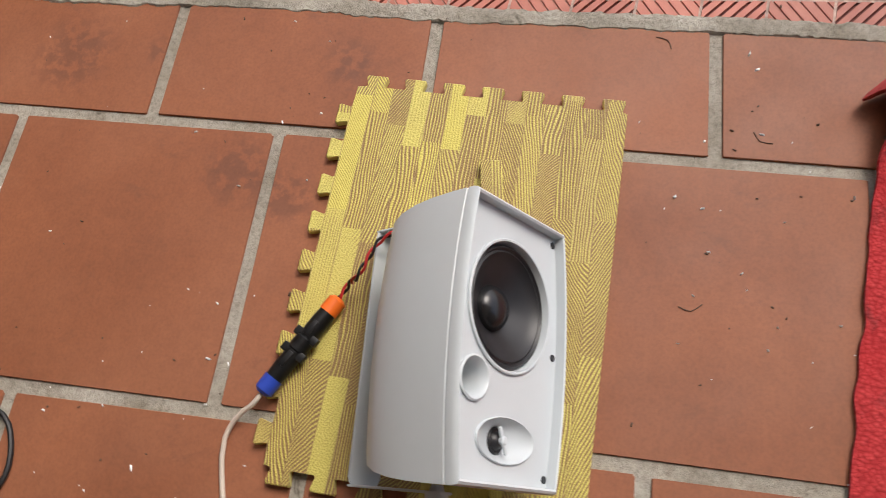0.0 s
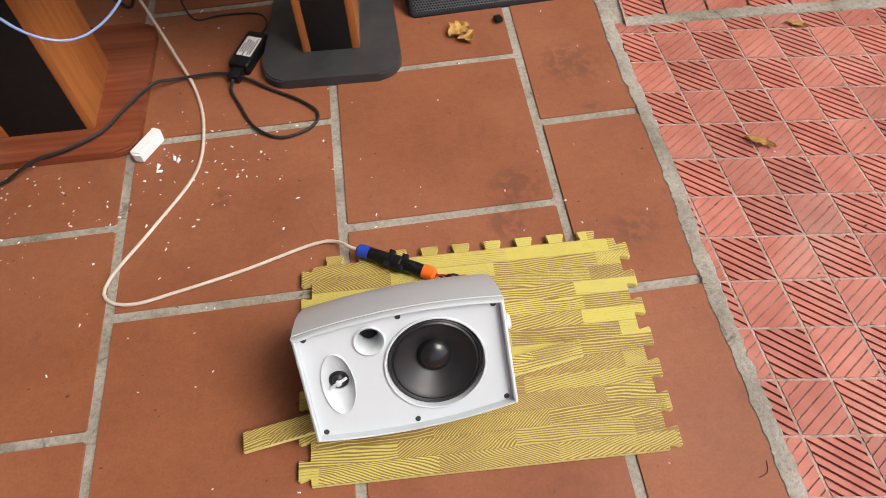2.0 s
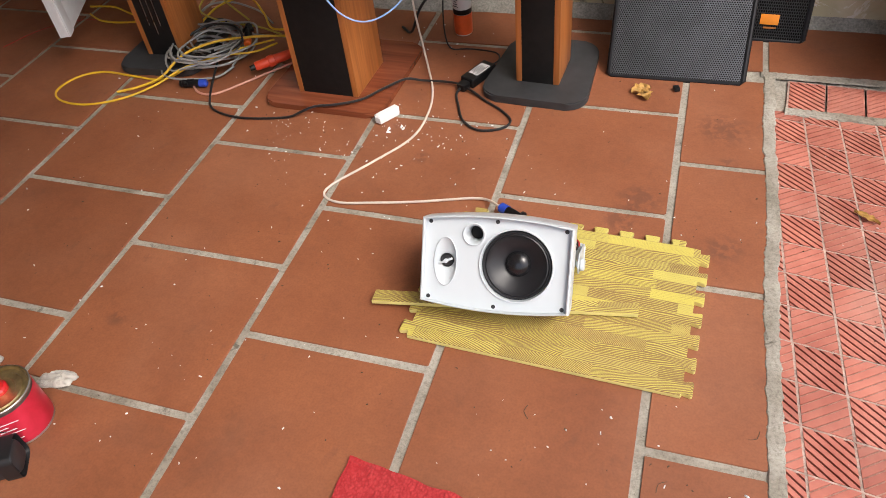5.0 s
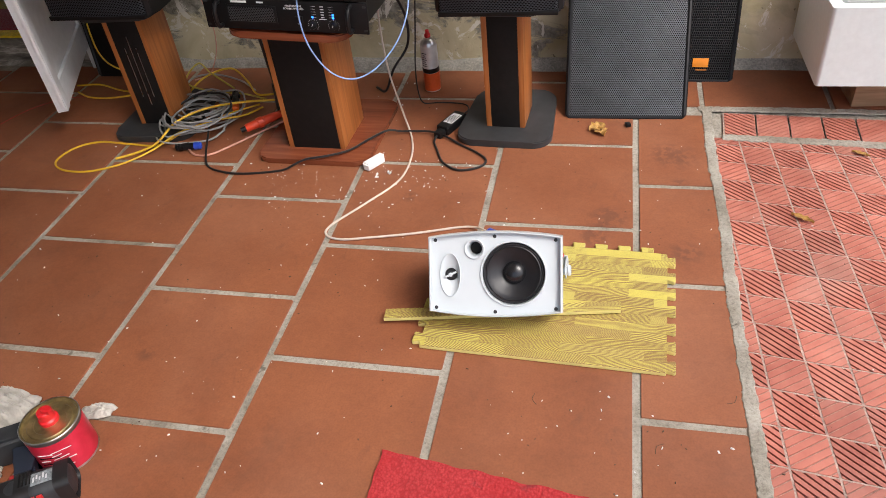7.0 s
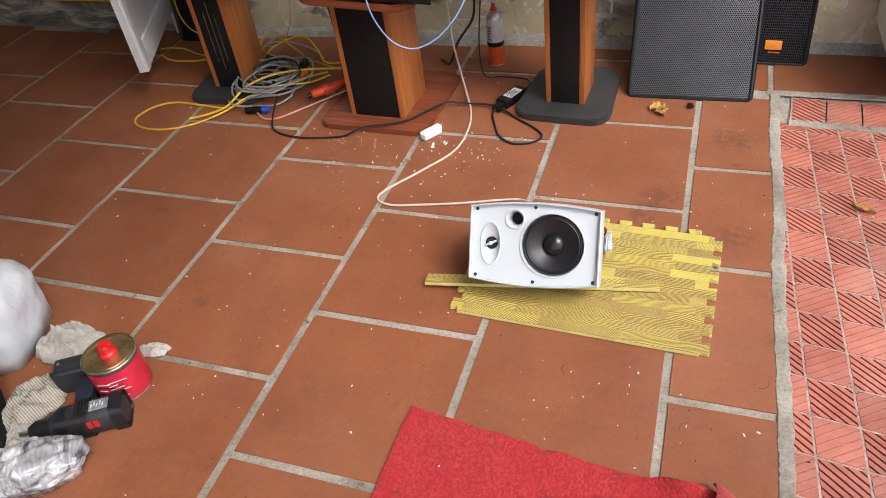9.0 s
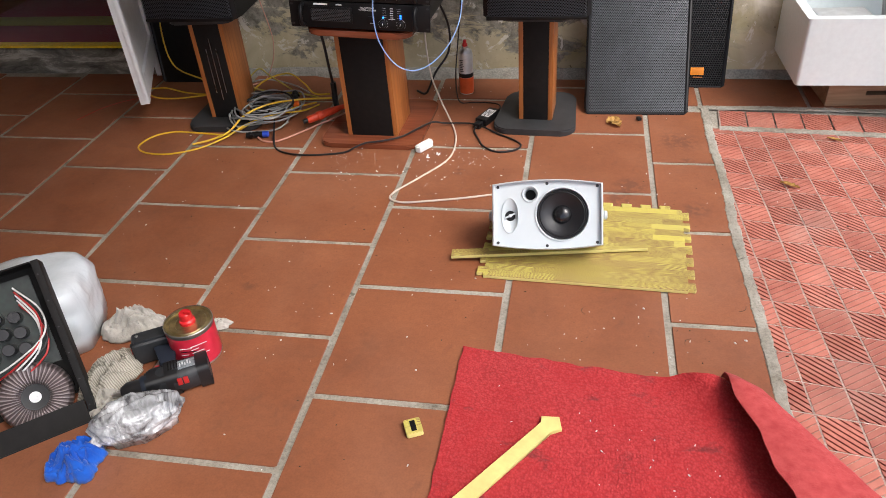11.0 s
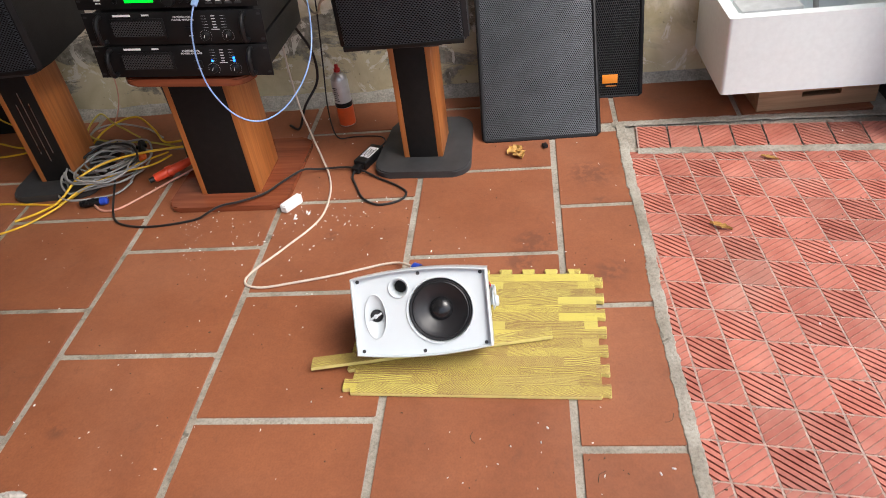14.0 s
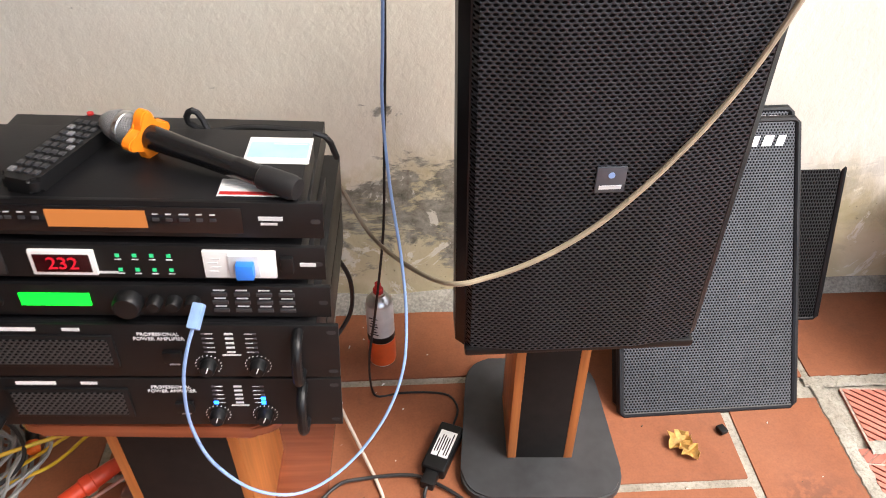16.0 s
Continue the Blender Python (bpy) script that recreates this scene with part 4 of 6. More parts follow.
# ---- loudspeakers on the stands ----
def loudspeaker(m, badge, taper=0.075):
    s = thing("loudspeaker", m, "black loudspeaker with a perforated steel front, on its stand", "speaker", "loudspeakers on stands")
    h, w, d = 0.66, 0.360, 0.34
    plan = [(-w / 2, 0.012), (-w / 2 + 0.012, 0.0), (w / 2 - 0.012, 0.0), (w / 2, 0.012), (w / 2, 0.06), (w / 2 - taper, d), (-w / 2 + taper, d), (-w / 2, 0.06)]
    part("cabinet", prism(plan, 0, h, 0.008), BLACKMETAL, s)
    # faceted grille: a raised middle field between slanted sides
    b = bmesh.new()
    prof = [(-0.166, -0.001), (-0.160, -0.012), (-0.078, -0.024), (0.078, -0.024), (0.160, -0.012), (0.166, -0.001)]
    lo = [b.verts.new((x, y, 0.016 + (0.0 if abs(x) > 0.1 else 0.0))) for x, y in prof]
    mid = [b.verts.new((x * 0.995, y, 0.10)) for x, y in prof]
    hi = [b.verts.new((x, y, h - 0.016)) for x, y in prof]
    for a, c in ((lo, mid), (mid, hi)):
        for i in range(5):
            b.faces.new((a[i], a[i + 1], c[i + 1], c[i]))
    b.faces.new(lo[::-1])
    b.faces.new(hi)
    part("grille", b, GRILLE_MAIN, s, "coarse black perforated grille", smooth=False)
    for z in (0.008, h - 0.008):
        part("rim", box(0, -0.006, z, 0.336, 0.022, 0.014, 0.004), BLACK, s)
    if badge:
        bd = part("badge", box(0.0, -0.0255, 0.312, 0.036, 0.003, 0.036, 0.001), paint("grey_badge", (0.09, 0.10, 0.12), 0.35, 0.4), s, "small grey maker's badge")
        part("badge_mark", lathe([(0, 0.0008), (0.004, 0.0008), (0.004, 0)], 20, Matrix.Translation((0, -0.0272, 0.319)) @ FRONT), SKYBLUE, bd)
        part("badge_bar", box(0, -0.0275, 0.302, 0.027, 0.001, 0.005), GREYINK, bd)
    return s


loudspeaker(pose(-0.405, 0.512, 0.4410, 1.0, -0.4, 0), True)
loudspeaker(pose(-1.665, 0.512, 0.4425, 0, 0, 1), False, 0.004)

# ---- rack units ----
RACK_YAW = -0.8
RACK = pose(-0.985, 0.389, 0.4525, -2.0, 2.8, RACK_YAW)   # the stack leans a little


def rack_unit(name, z, h, depth, label, x=0.0, category="amplifier", w_body=0.43, y=0.0):
    s = thing(name, RACK @ pose(x, y, z), label, category)
    part("case", box(0, depth / 2 + 0.004, h / 2, w_body, depth, h - 0.004, 0.0015), BLACKMETAL, s)
    part("front_panel", box(0, 0, h / 2, 0.483, 0.006, h, 0.0012), BLACK, s)
    for sx in (-1, 1):
        for k in ((0.12, 0.88) if h > 0.06 else (0.5,)):
            part("slot", prism(rounded(0.011, 0.006, 0.003, 4), 0, 0.0004, m=Matrix.Translation((sx * 0.233, -0.0032, h * k)) @ FRONT), bpy.data.materials["dark_screw"], s)
    return s


def bar(parent, x, z, w, h, mat=None, y=-0.0034, name="print_bar"):
    return part(name, box(x, y, z, w, 0.0006, h), mat or GREYINK, parent, smooth=False)


LED_BLUE, LED_GREEN, LED_RED = emitter("blue_led", (0.02, 0.18, 1.0), 3), emitter("green_led", (0.03, 0.5, 0.18), 0.5), emitter("red_digits", (0.8, 0.01, 0.03), 0.28)
LCD_GREEN, LCD_AMBER = emitter("green_lcd", (0.01, 0.85, 0.025), 0.95), emitter("amber_lcd", (0.40, 0.13, 0.03), 0.5)
VENT = perforated("vent_mesh", 0.0075, 0.30, (0.045, 0.045, 0.047), 0.4, tall=0.7)


def power_amplifier(z, lit):
    s = rack_unit("power_amplifier", z, 0.0865, 0.40, "black two-unit power amplifier with front handles" + (" and lit blue lamps" if lit else ""))
    fr = part("vent_frame", box(-0.098, -0.004, 0.044, 0.150, 0.004, 0.052, 0.0015), BLACK, s)
    part("vent_mesh", box(-0.098, -0.0064, 0.044, 0.136, 0.001, 0.040), VENT, fr, "perforated air inlet")
    for sx in (-1, 1):
        part("handle", tube([(sx * 0.194, -0.002, 0.010), (sx * 0.194, -0.022, 0.012), (sx * 0.194, -0.032, 0.026), (sx * 0.194, -0.033, 0.044), (sx * 0.194, -0.032, 0.060), (sx * 0.194, -0.022, 0.075), (sx * 0.194, -0.002, 0.077)], 0.0065, 10), BLACK, s, "black moulded handle")
    for x in (0.082, 0.142):
        k = part("knob", lathe([(0, 0.014), (0.008, 0.014), (0.0095, 0.011), (0.0105, 0.001), (0.0115, 0)], 24, Matrix.Translation((x, -0.003, 0.021)) @ FRONT), BLACK, s, "black level knob")
        part("pointer", box(0, -0.0146, 0.004, 0.0012, 0.001, 0.008), LABEL, k, m=Matrix.Translation((x, -0.003, 0.021)) @ pose(0, 0, 0, 0, 20, 0))
        for i in range(15):
            a = radians(-135 + 270 * i / 14)
            bar(s, x + 0.0155 * math.sin(a), 0.021 + 0.0155 * math.cos(a), 0.0012, 0.0012)
        for i in range(5):
            on = lit and i < (1 if x < 0.1 else 2)
            bar(s, x, 0.043 + i * 0.0075, 0.0045 if not on else 0.0055, 0.0024 if not on else 0.0055, LED_BLUE if on else paint("dark_led", (0.05, 0.05, 0.06), 0.3) if "dark_led" not in bpy.data.materials else bpy.data.materials["dark_led"], name="led")
            bar(s, x + 0.007 * (1 if x < 0.12 else -1), 0.043 + i * 0.0075, 0.009, 0.0006)
    for i in range(5):
        bar(s, 0.112, 0.043 + i * 0.0075, 0.010, 0.0026)
    bar(s, 0.112, 0.038, 0.022, 0.002)
    part("power_switch", box(0.042, -0.005, 0.036, 0.022, 0.006, 0.018, 0.001), BLACK, s, "black rocker switch")
    bar(s, 0.042, 0.022, 0.012, 0.0022)
    lettering("lettering", "PROFESSIONAL\nPOWER AMPLIFIER", 0.0072, GREYINK, s, Matrix.Translation((0.030, -0.0036, 0.068)) @ FRONT)
    bar(s, -0.132, 0.0785, 0.048, 0.0055, LABEL)
    bar(s, -0.068, 0.0785, 0.020, 0.0045)
    for sx in (-1, 1):
        part("foot", lathe([(0, -0.004), (0.012, -0.004), (0.013, 0.002), (0, 0.002)], 16, Matrix.Translation((sx * 0.17, 0.05, 0))), RUBBER, s)
    return s


Z0 = 0.0
power_amplifier(Z0, True)
power_amplifier(Z0 + 0.0905, False)
p = rack_unit("effects_processor", Z0 + 0.1830, 0.046, 0.24, "black one-unit effects processor with a lit green display", category="audio processor", x=-0.008, y=0.009)
part("display", box(-0.070, -0.0036, 0.025, 0.078, 0.002, 0.018, 0.0005), LCD_GREEN, p, "glowing green display")
part("dial", lathe([(0, 0.016), (0.014, 0.016), (0.0165, 0.012), (0.0170, 0)], 28, Matrix.Translation((0.012, -0.003, 0.023)) @ FRONT), BLACK, p, "large black dial")
for x in (0.042, 0.063, 0.084):
    part("knob", lathe([(0, 0.014), (0.0065, 0.014), (0.0085, 0.010), (0.009, 0)], 20, Matrix.Translation((x, -0.003, 0.024)) @ FRONT), BLACK, p)
part("jack", lathe([(0.009, 0), (0.009, 0.004), (0.005, 0.004), (0.005, -0.004), (0, -0.004)], 20, Matrix.Translation((-0.137, -0.003, 0.022)) @ FRONT), BLACK, p)
for i in range(4):
    for j in range(3):
        part("button", box(0.115 + i * 0.0255, -0.0042, 0.011 + j * 0.012, 0.018, 0.0022, 0.005, 0.0006), paint("button_grey", (0.03, 0.03, 0.033), 0.5) if "button_grey" not in bpy.data.materials else bpy.data.materials["button_grey"], p)
        bar(p, 0.115 + i * 0.0255, 0.0165 + j * 0.012, 0.013, 0.0014)
for k in range(3):
    bar(p, -0.182, 0.032 - k * 0.008, 0.022 - 0.004 * k, 0.0028)

p = rack_unit("power_sequencer", Z0 + 0.2370, 0.0455, 0.30, "black one-unit power sequencer with sockets, red digits and a breaker", category="power sequencer", x=-0.012, y=0.013)
for x in (-0.176, -0.127):
    so = part("socket", box(x, -0.0042, 0.023, 0.036, 0.004, 0.036, 0.002), paint("socket_black", (0.016, 0.016, 0.017), 0.5) if "socket_black" not in bpy.data.materials else bpy.data.materials["socket_black"], p, "black mains socket")
    for dx, dz in ((-0.006, 0), (0.006, 0), (0, 0.008)):
        part("pin_hole", box(x + dx, -0.0064, 0.023 + dz, 0.003, 0.001, 0.006), CLOTHBLACK, so)
dm = part("display_frame", box(-0.045, -0.0045, 0.023, 0.070, 0.005, 0.034, 0.0015), LABEL, p, "white display frame")
part("display_glass", box(-0.045, -0.0072, 0.023, 0.060, 0.001, 0.024), paint("dark_red_glass", (0.03, 0.003, 0.004), 0.1), dm)
lettering("digits", "232", 0.023, LED_RED, dm, Matrix.Translation((-0.045, -0.0082, 0.0225)) @ FRONT)
for i in range(4):
    for j in range(2):
        bar(p, 0.014 + i * 0.0185, 0.012 + j * 0.020, 0.0045, 0.0045, LED_GREEN, name="led")
        bar(p, 0.014 + i * 0.0185, 0.0065 + j * 0.020, 0.007, 0.0012)
bar(p, 0.000, 0.008, 0.022, 0.003)
br = part("breaker", box(0.147, -0.0045, 0.023, 0.080, 0.005, 0.037, 0.0012), LABEL, p, "white circuit breaker plate")
part("breaker_body", box(0.152, -0.008, 0.023, 0.034, 0.004, 0.030, 0.001), paint("light_grey_plastic", (0.55, 0.56, 0.58), 0.4), br)
part("breaker_lever", box(0.154, -0.014, 0.021, 0.020, 0.012, 0.020, 0.002), paint("bright_blue_plastic", (0.03, 0.20, 0.75), 0.4), br, "bright blue lever")
part("rocker", box(0.199, -0.0055, 0.023, 0.014, 0.006, 0.022, 0.001), BLACK, p)
bar(p, 0.222, 0.022, 0.018, 0.005)
bar(p, -0.222, 0.026, 0.024, 0.008, LABEL)
for k in range(4):
    bar(br, 0.118 + 0.003 * (k % 2), 0.014 + k * 0.006, 0.010, 0.0015, y=-0.0074)

p = rack_unit("wireless_receiver", Z0 + 0.2925, 0.046, 0.160, "black wireless microphone receiver with an amber display", category="receiver", x=-0.012, y=0.017)
part("window", box(-0.02, -0.0036, 0.023, 0.35, 0.002, 0.034, 0.001), paint("smoked_glass", (0.008, 0.008, 0.009), 0.12), p)
part("display", box(0.002, -0.005, 0.024, 0.104, 0.001, 0.022), LCD_AMBER, p, "dull amber display")
for x in (-0.112, 0.110, -0.075, 0.078):
    for k in range(3):
        part("button", box(x + 0.014 * (k - 1), -0.0052, 0.024, 0.007, 0.0016, 0.004, 0.0005), bpy.data.materials["button_grey"], p)
        bar(p, x + 0.014 * (k - 1), 0.031, 0.006, 0.0014, y=-0.0052)
bar(p, 0.185, 0.026, 0.026, 0.005)
bar(p, 0.183, 0.019, 0.018, 0.003)
bar(p, -0.205, 0.022, 0.014, 0.003)
TOPZ = 0.3388
st = single("service_sticker", box(0, 0, 0, 0.076, 0.062, 0.0006), LABEL, "white and pale blue paper sticker on the receiver", "sticker", RACK @ pose(0.168, 0.130, TOPZ - 0.0017))
part("blue_field", box(0, 0.000, 0.0006, 0.070, 0.036, 0.0004), paint("pale_blue_print", (0.35, 0.62, 0.70), 0.4), st)
for k in range(4):
    part("print_bar", box(0.012, 0.026 - k * 0.004, 0.0009, 0.040, 0.002, 0.0002), GREYINK, st)
st = single("warranty_sticker", box(0, 0, 0, 0.080, 0.034, 0.0006), LABEL, "white paper sticker with a red line on the receiver", "sticker", RACK @ pose(0.155, 0.046, TOPZ - 0.0017))
part("red_line", box(0, -0.012, 0.0006, 0.076, 0.006, 0.0004), REDWIRE, st)
for k in range(4):
    part("print_bar", box(-0.005, 0.012 - k * 0.0045, 0.0006, 0.060, 0.0018, 0.0002), GREYINK, st)

# microphone with its orange ring, and the remote control
mic = thing("microphone", RACK @ pose(0.066, 0.092, TOPZ + 0.0205, 0, 3.0, -27) @ Matrix.Diagonal((0.98, 0.74, 0.74, 1)), "black handheld microphone with a steel head, lying on the receiver", "microphone")
X90 = pose(0, 0, 0, 0, 90, 0)
part("head", lathe([(0, -0.115), (0.012, -0.112), (0.021, -0.1020), (0.0255, -0.092), (0.026, -0.080), (0.024, -0.066), (0.020, -0.055)], 28, X90), perforated("steel_mesh", 0.003, 0.25, (0.35, 0.35, 0.36), 0.3), mic, "silver wire mesh head")
part("head_band", lathe([(0.0262, -0.084), (0.0275, -0.083), (0.0275, -0.077), (0.0262, -0.076)], 28, X90), STEEL, mic)
part("body", lathe([(0.020, -0.056), (0.0195, -0.04), (0.0170, 0.02), (0.0165, 0.075), (0.0172, 0.077), (0.0172, 0.081), (0.0165, 0.083), (0.0160, 0.110)], 28, X90), paint("glossy_black", (0.008, 0.008, 0.009), 0.18), mic, "glossy black barrel")
part("end_cap", lathe([(0.0160, 0.110), (0.0185, 0.112), (0.0190, 0.150), (0.016, 0.158), (0, 0.160)], 28, X90), RUBBER, mic, "dull rubber end cap")
ring = []
for i in range(48):
    a = 2 * math.pi * i / 48
    r = 0.0335 + 0.0105 * math.cos(4 * a)
    ring.append((r * math.cos(a), r * math.sin(a)))
part("anti_roll_ring", prism(ring, -0.007, 0.007, 0.002, m=Matrix.Translation((-0.050, 0, 0)) @ X90), paint("bright_orange_rubber", (0.92, 0.24, 0.008), 0.5), mic, "orange rubber anti-roll ring")

cable("antenna_cable", [RACK @ Vector(q) for q in ((0.075, 0.180, 0.315), (0.070, 0.192, 0.332), (0.060, 0.194, 0.352), (0.050, 0.194, 0.352), (0.046, 0.198, 0.336), (0.07, 0.202, 0.322), (0.12, 0.204, 0.328), (0.17, 0.204, 0.326), (0.215, 0.202, 0.318), (0.228, 0.215, 0.280))], 0.0042, RUBBER, "black cable curled behind the receiver")
rm = thing("remote_control", RACK @ pose(-0.068, 0.100, TOPZ - 0.0015, 0, 0, -16), "slim black remote control lying on the receiver", "remote control")
part("body", prism(rounded(0.046, 0.152, 0.010), 0, 0.018, 0.004, m=None), BLACK, rm)
for j in range(9):
    for i in range(4):
        part("button", box(-0.0145 + i * 0.0097, -0.061 + j * 0.0142, 0.0188, 0.0068, 0.0085, 0.003, 0.001), paint("pale_button", (0.16, 0.16, 0.17), 0.5) if (i + j) % 7 == 0 else bpy.data.materials["button_grey"] , rm)
part("power_button", lathe([(0, 0.003), (0.004, 0.003), (0.004, 0)], 12, pose(-0.014, 0.074, 0.0175)), REDWIRE, rm, "red power button")

# ---- grille panels leaning on the wall ----
def leaning_panel(m, w, h, t, sheet_mat, label, marks):
    s = thing("grille_panel", m, label, "speaker grille")
    part("frame", box(0, t / 2 + 0.003, h / 2, w - 0.006, t, h - 0.006, 0.004), BLACKMETAL, s)
    b = bmesh.new()
    prof = [(-w / 2, t * 0.8), (-w / 2, 0.010), (-w / 2 + 0.004, 0.003), (-w / 2 + 0.012, 0.0), (w / 2 - 0.012, 0.0), (w / 2 - 0.004, 0.003), (w / 2, 0.010), (w / 2, t * 0.8)]
    lo, hi = [b.verts.new((x, y, 0)) for x, y in prof], [b.verts.new((x, y, h)) for x, y in prof]
    for i in range(7):
        b.faces.new((lo[i], lo[i + 1], hi[i + 1], hi[i]))
    b.faces.new(lo[::-1])
    b.faces.new(hi)
    part("sheet", b, sheet_mat, s, "punched steel sheet with folded edges")
    c, r = 0.007, 0.0085
    loop = [(-w / 2 + c, 0), (0, 0), (w / 2 - c, 0), (w / 2, c), (w / 2, h / 2), (w / 2, h - c), (w / 2 - c, h), (0, h), (-w / 2 + c, h), (-w / 2, h - c), (-w / 2, h / 2), (-w / 2, c), (-w / 2 + c, 0), (0, 0)]
    part("rim", tube([(x, r * 0.75, z) for x, z in loop], r, 10, straight=True), BLACKMETAL, s, "rounded black folded rim")
    for x, z, bw, bh, mat in marks:
        part("maker_mark", prism([(-bw / 2 - bh * 0.15, -bh / 2), (bw / 2 - bh * 0.25, -bh / 2), (bw / 2 + bh * 0.15, bh / 2), (-bw / 2 + bh * 0.25, bh / 2)], 0, 0.0015, m=Matrix.Translation((x, -0.0005, z)) @ FRONT), mat, s, "maker's mark as a plain slanted bar", smooth=False)
    return s


leaning_panel(pose(-0.037, 0.743, 0.004, -32.5, 0, 1.2), 0.371, 0.606, 0.012, GRILLE_CAF, "dark grey perforated steel panel behind another, leaning on the wall", [(0.112, 0.585, 0.030, 0.016, LABEL), (0.146, 0.585, 0.026, 0.016, LABEL)])
leaning_panel(pose(-0.035, 0.716, 0.004, -32.5, 0, 1.2), 0.371, 0.598, 0.018, GRILLE_CAF, "dark grey perforated steel speaker panel leaning on the wall", [(0.092, 0.556, 0.022, 0.021, LABEL), (0.121, 0.556, 0.022, 0.021, LABEL), (0.148, 0.556, 0.018, 0.021, LABEL)])
o = leaning_panel(pose(0.165, 0.976, 0.002, -18.0, 0.6, 0), 0.30, 0.395, 0.018, GRILLE_MESH, "black diamond-mesh panel with an orange tag, leaning on the wall", [])
tg = part("tag", box(0.046, -0.002, 0.062, 0.052, 0.003, 0.030, 0.001), paint("orange_tag", (0.80, 0.26, 0.01), 0.5), o, "orange maker's tag")
part("tag_bar", box(0.050, -0.0018, 0.038, 0.036, 0.002, 0.005), paint("dim_orange", (0.35, 0.12, 0.01), 0.5), o)
leaning_panel(pose(-1.985, 0.985, 0.002, -6, 0, 0), 0.33, 0.56, 0.05, CLOTHBLACK, "black fabric speaker panel leaning on the wall", [])

# ---- polystyrene box on a pine crate ----
s = thing("pine_crate", pose(0.842, 0.945, 0.0, 0, 0, 4.0), "low pine crate with a slot for the hand", "crate")
W2, D2, H2 = 0.375, 0.24, 0.132
b = box(-0.1193, -D2 / 2 + 0.008, H2 / 2, 0.1365, 0.016, H2)
box(0.1293, -D2 / 2 + 0.008, H2 / 2, 0.1165, 0.016, H2, bm=b)
box(0.010, -D2 / 2 + 0.008, 0.0200, 0.122, 0.016, 0.040, bm=b)
box(0.010, -D2 / 2 + 0.008, 0.0950, 0.122, 0.016, 0.074, bm=b)
part("front_board", b, PINE, s, "pine front board with a hand slot")
part("back_board", box(0, D2 / 2 - 0.008, H2 / 2, W2, 0.016, H2, 0.001), PINE, s)
for sx in (-1, 1):
    part("side_board", box(sx * (W2 / 2 - 0.008), 0, H2 / 2, 0.016, D2 - 0.034, H2 - 0.002, 0.001), PINE, s)
part("bottom_board", box(0, 0, 0.008, W2 - 0.034, D2 - 0.034, 0.012), PINE, s)

s = thing("polystyrene_box", pose(0.755, 0.885, 0.1325, 0, 0, 1.0), "open white polystyrene box on the pine crate", "box")


def tub(w, d, h, taper, th, r=0.012):
    rings = []
    for k, z, inset in ((0.965, 0.0, 0), (0.985, 0.008, 0), (1.0, h - 0.006, 0), (0.997, h, 0), (0.99, h, th * 0.92), (0.985, h - 0.006, th), (0.95, th * 1.2, th)):
        ww, dd = w * (1 - taper * (1 - z / h)) - 2 * inset, d * (1 - taper * (1 - z / h)) - 2 * inset
        rings.append([(x, y, z) for x, y in rounded(ww, dd, r, 3)])
    b = loft(rings, True)
    return b


part("tub", tub(0.505, 0.380, 0.240, 0.012, 0.036), STYRO, s)
part("dent", lathe([(0, 0.002), (0.008, 0.0015), (0.011, 0)], 14, Matrix.Translation((-0.247, -0.06, 0.165)) @ pose(0, 0, 0, 0, -92, 0)), STYRO, s)
part("dent", lathe([(0, 0.002), (0.008, 0.0015), (0.011, 0)], 14, Matrix.Translation((-0.245, -0.09, 0.105)) @ pose(0, 0, 0, 0, -92, 0)), STYRO, s)
single("grey_tray", box(0, 0, 0.080, 0.185, 0.10, 0.16, 0.010), paint("pale_grey_plastic", (0.50, 0.52, 0.52), 0.5), "pale grey plastic tray inside the polystyrene box", "tray", pose(0.665, 0.885, 0.176, 0, 0, 4))
single("metal_pole", tube([(0.835, 0.88, 0.178), (0.803, 0.88, 0.334), (0.770, 0.88, 0.52)], 0.0085, 12, straight=True), paint("dull_aluminium", (0.42, 0.42, 0.41), 0.4, 0.6), "dull metal pole standing in the polystyrene box", "pole")

# ---- open door leaf ----
hx, hy = -2.205, 1.050
fx, fy = -1.940, 0.488
ln = math.hypot(fx - hx, fy - hy)
d = thing("door_1", pose(hx, hy, 0.118, 0, 0, math.degrees(math.atan2(fy - hy, fx - hx))), "white aluminium door leaf standing open", "door", kind="structure")
for x in (0.025, ln - 0.025):
    part("stile", box(x, 0, 1.03, 0.050, 0.036, 2.06, 0.003), ALU, d)
part("edge_lip", box(ln + 0.004, 0.010, 1.03, 0.008, 0.012, 2.05, 0.002), ALU, d)
for z in (0.05, 0.95, 2.01):
    part("rail", box(ln / 2, 0, z, ln - 0.10, 0.034, 0.09, 0.003), ALU, d)
for z0, z1 in ((0.095, 0.905), (0.995, 1.965)):
    part("panel", box(ln / 2, 0, (z0 + z1) / 2, ln - 0.098, 0.010, z1 - z0), ALU, d)
for z in (0.25, 1.0, 1.8):
    part("hinge", lathe([(0, -0.05), (0.009, -0.05), (0.009, 0.05), (0, 0.05)], 12, Matrix.Translation((-0.006, 0.012, z))), STEEL, d)
wall_box("door_frame_side", -2.225, -2.195, WALL_Y - 0.035, WALL_Y + 0.03, 0.0, 2.12, ALU, "white aluminium door frame")

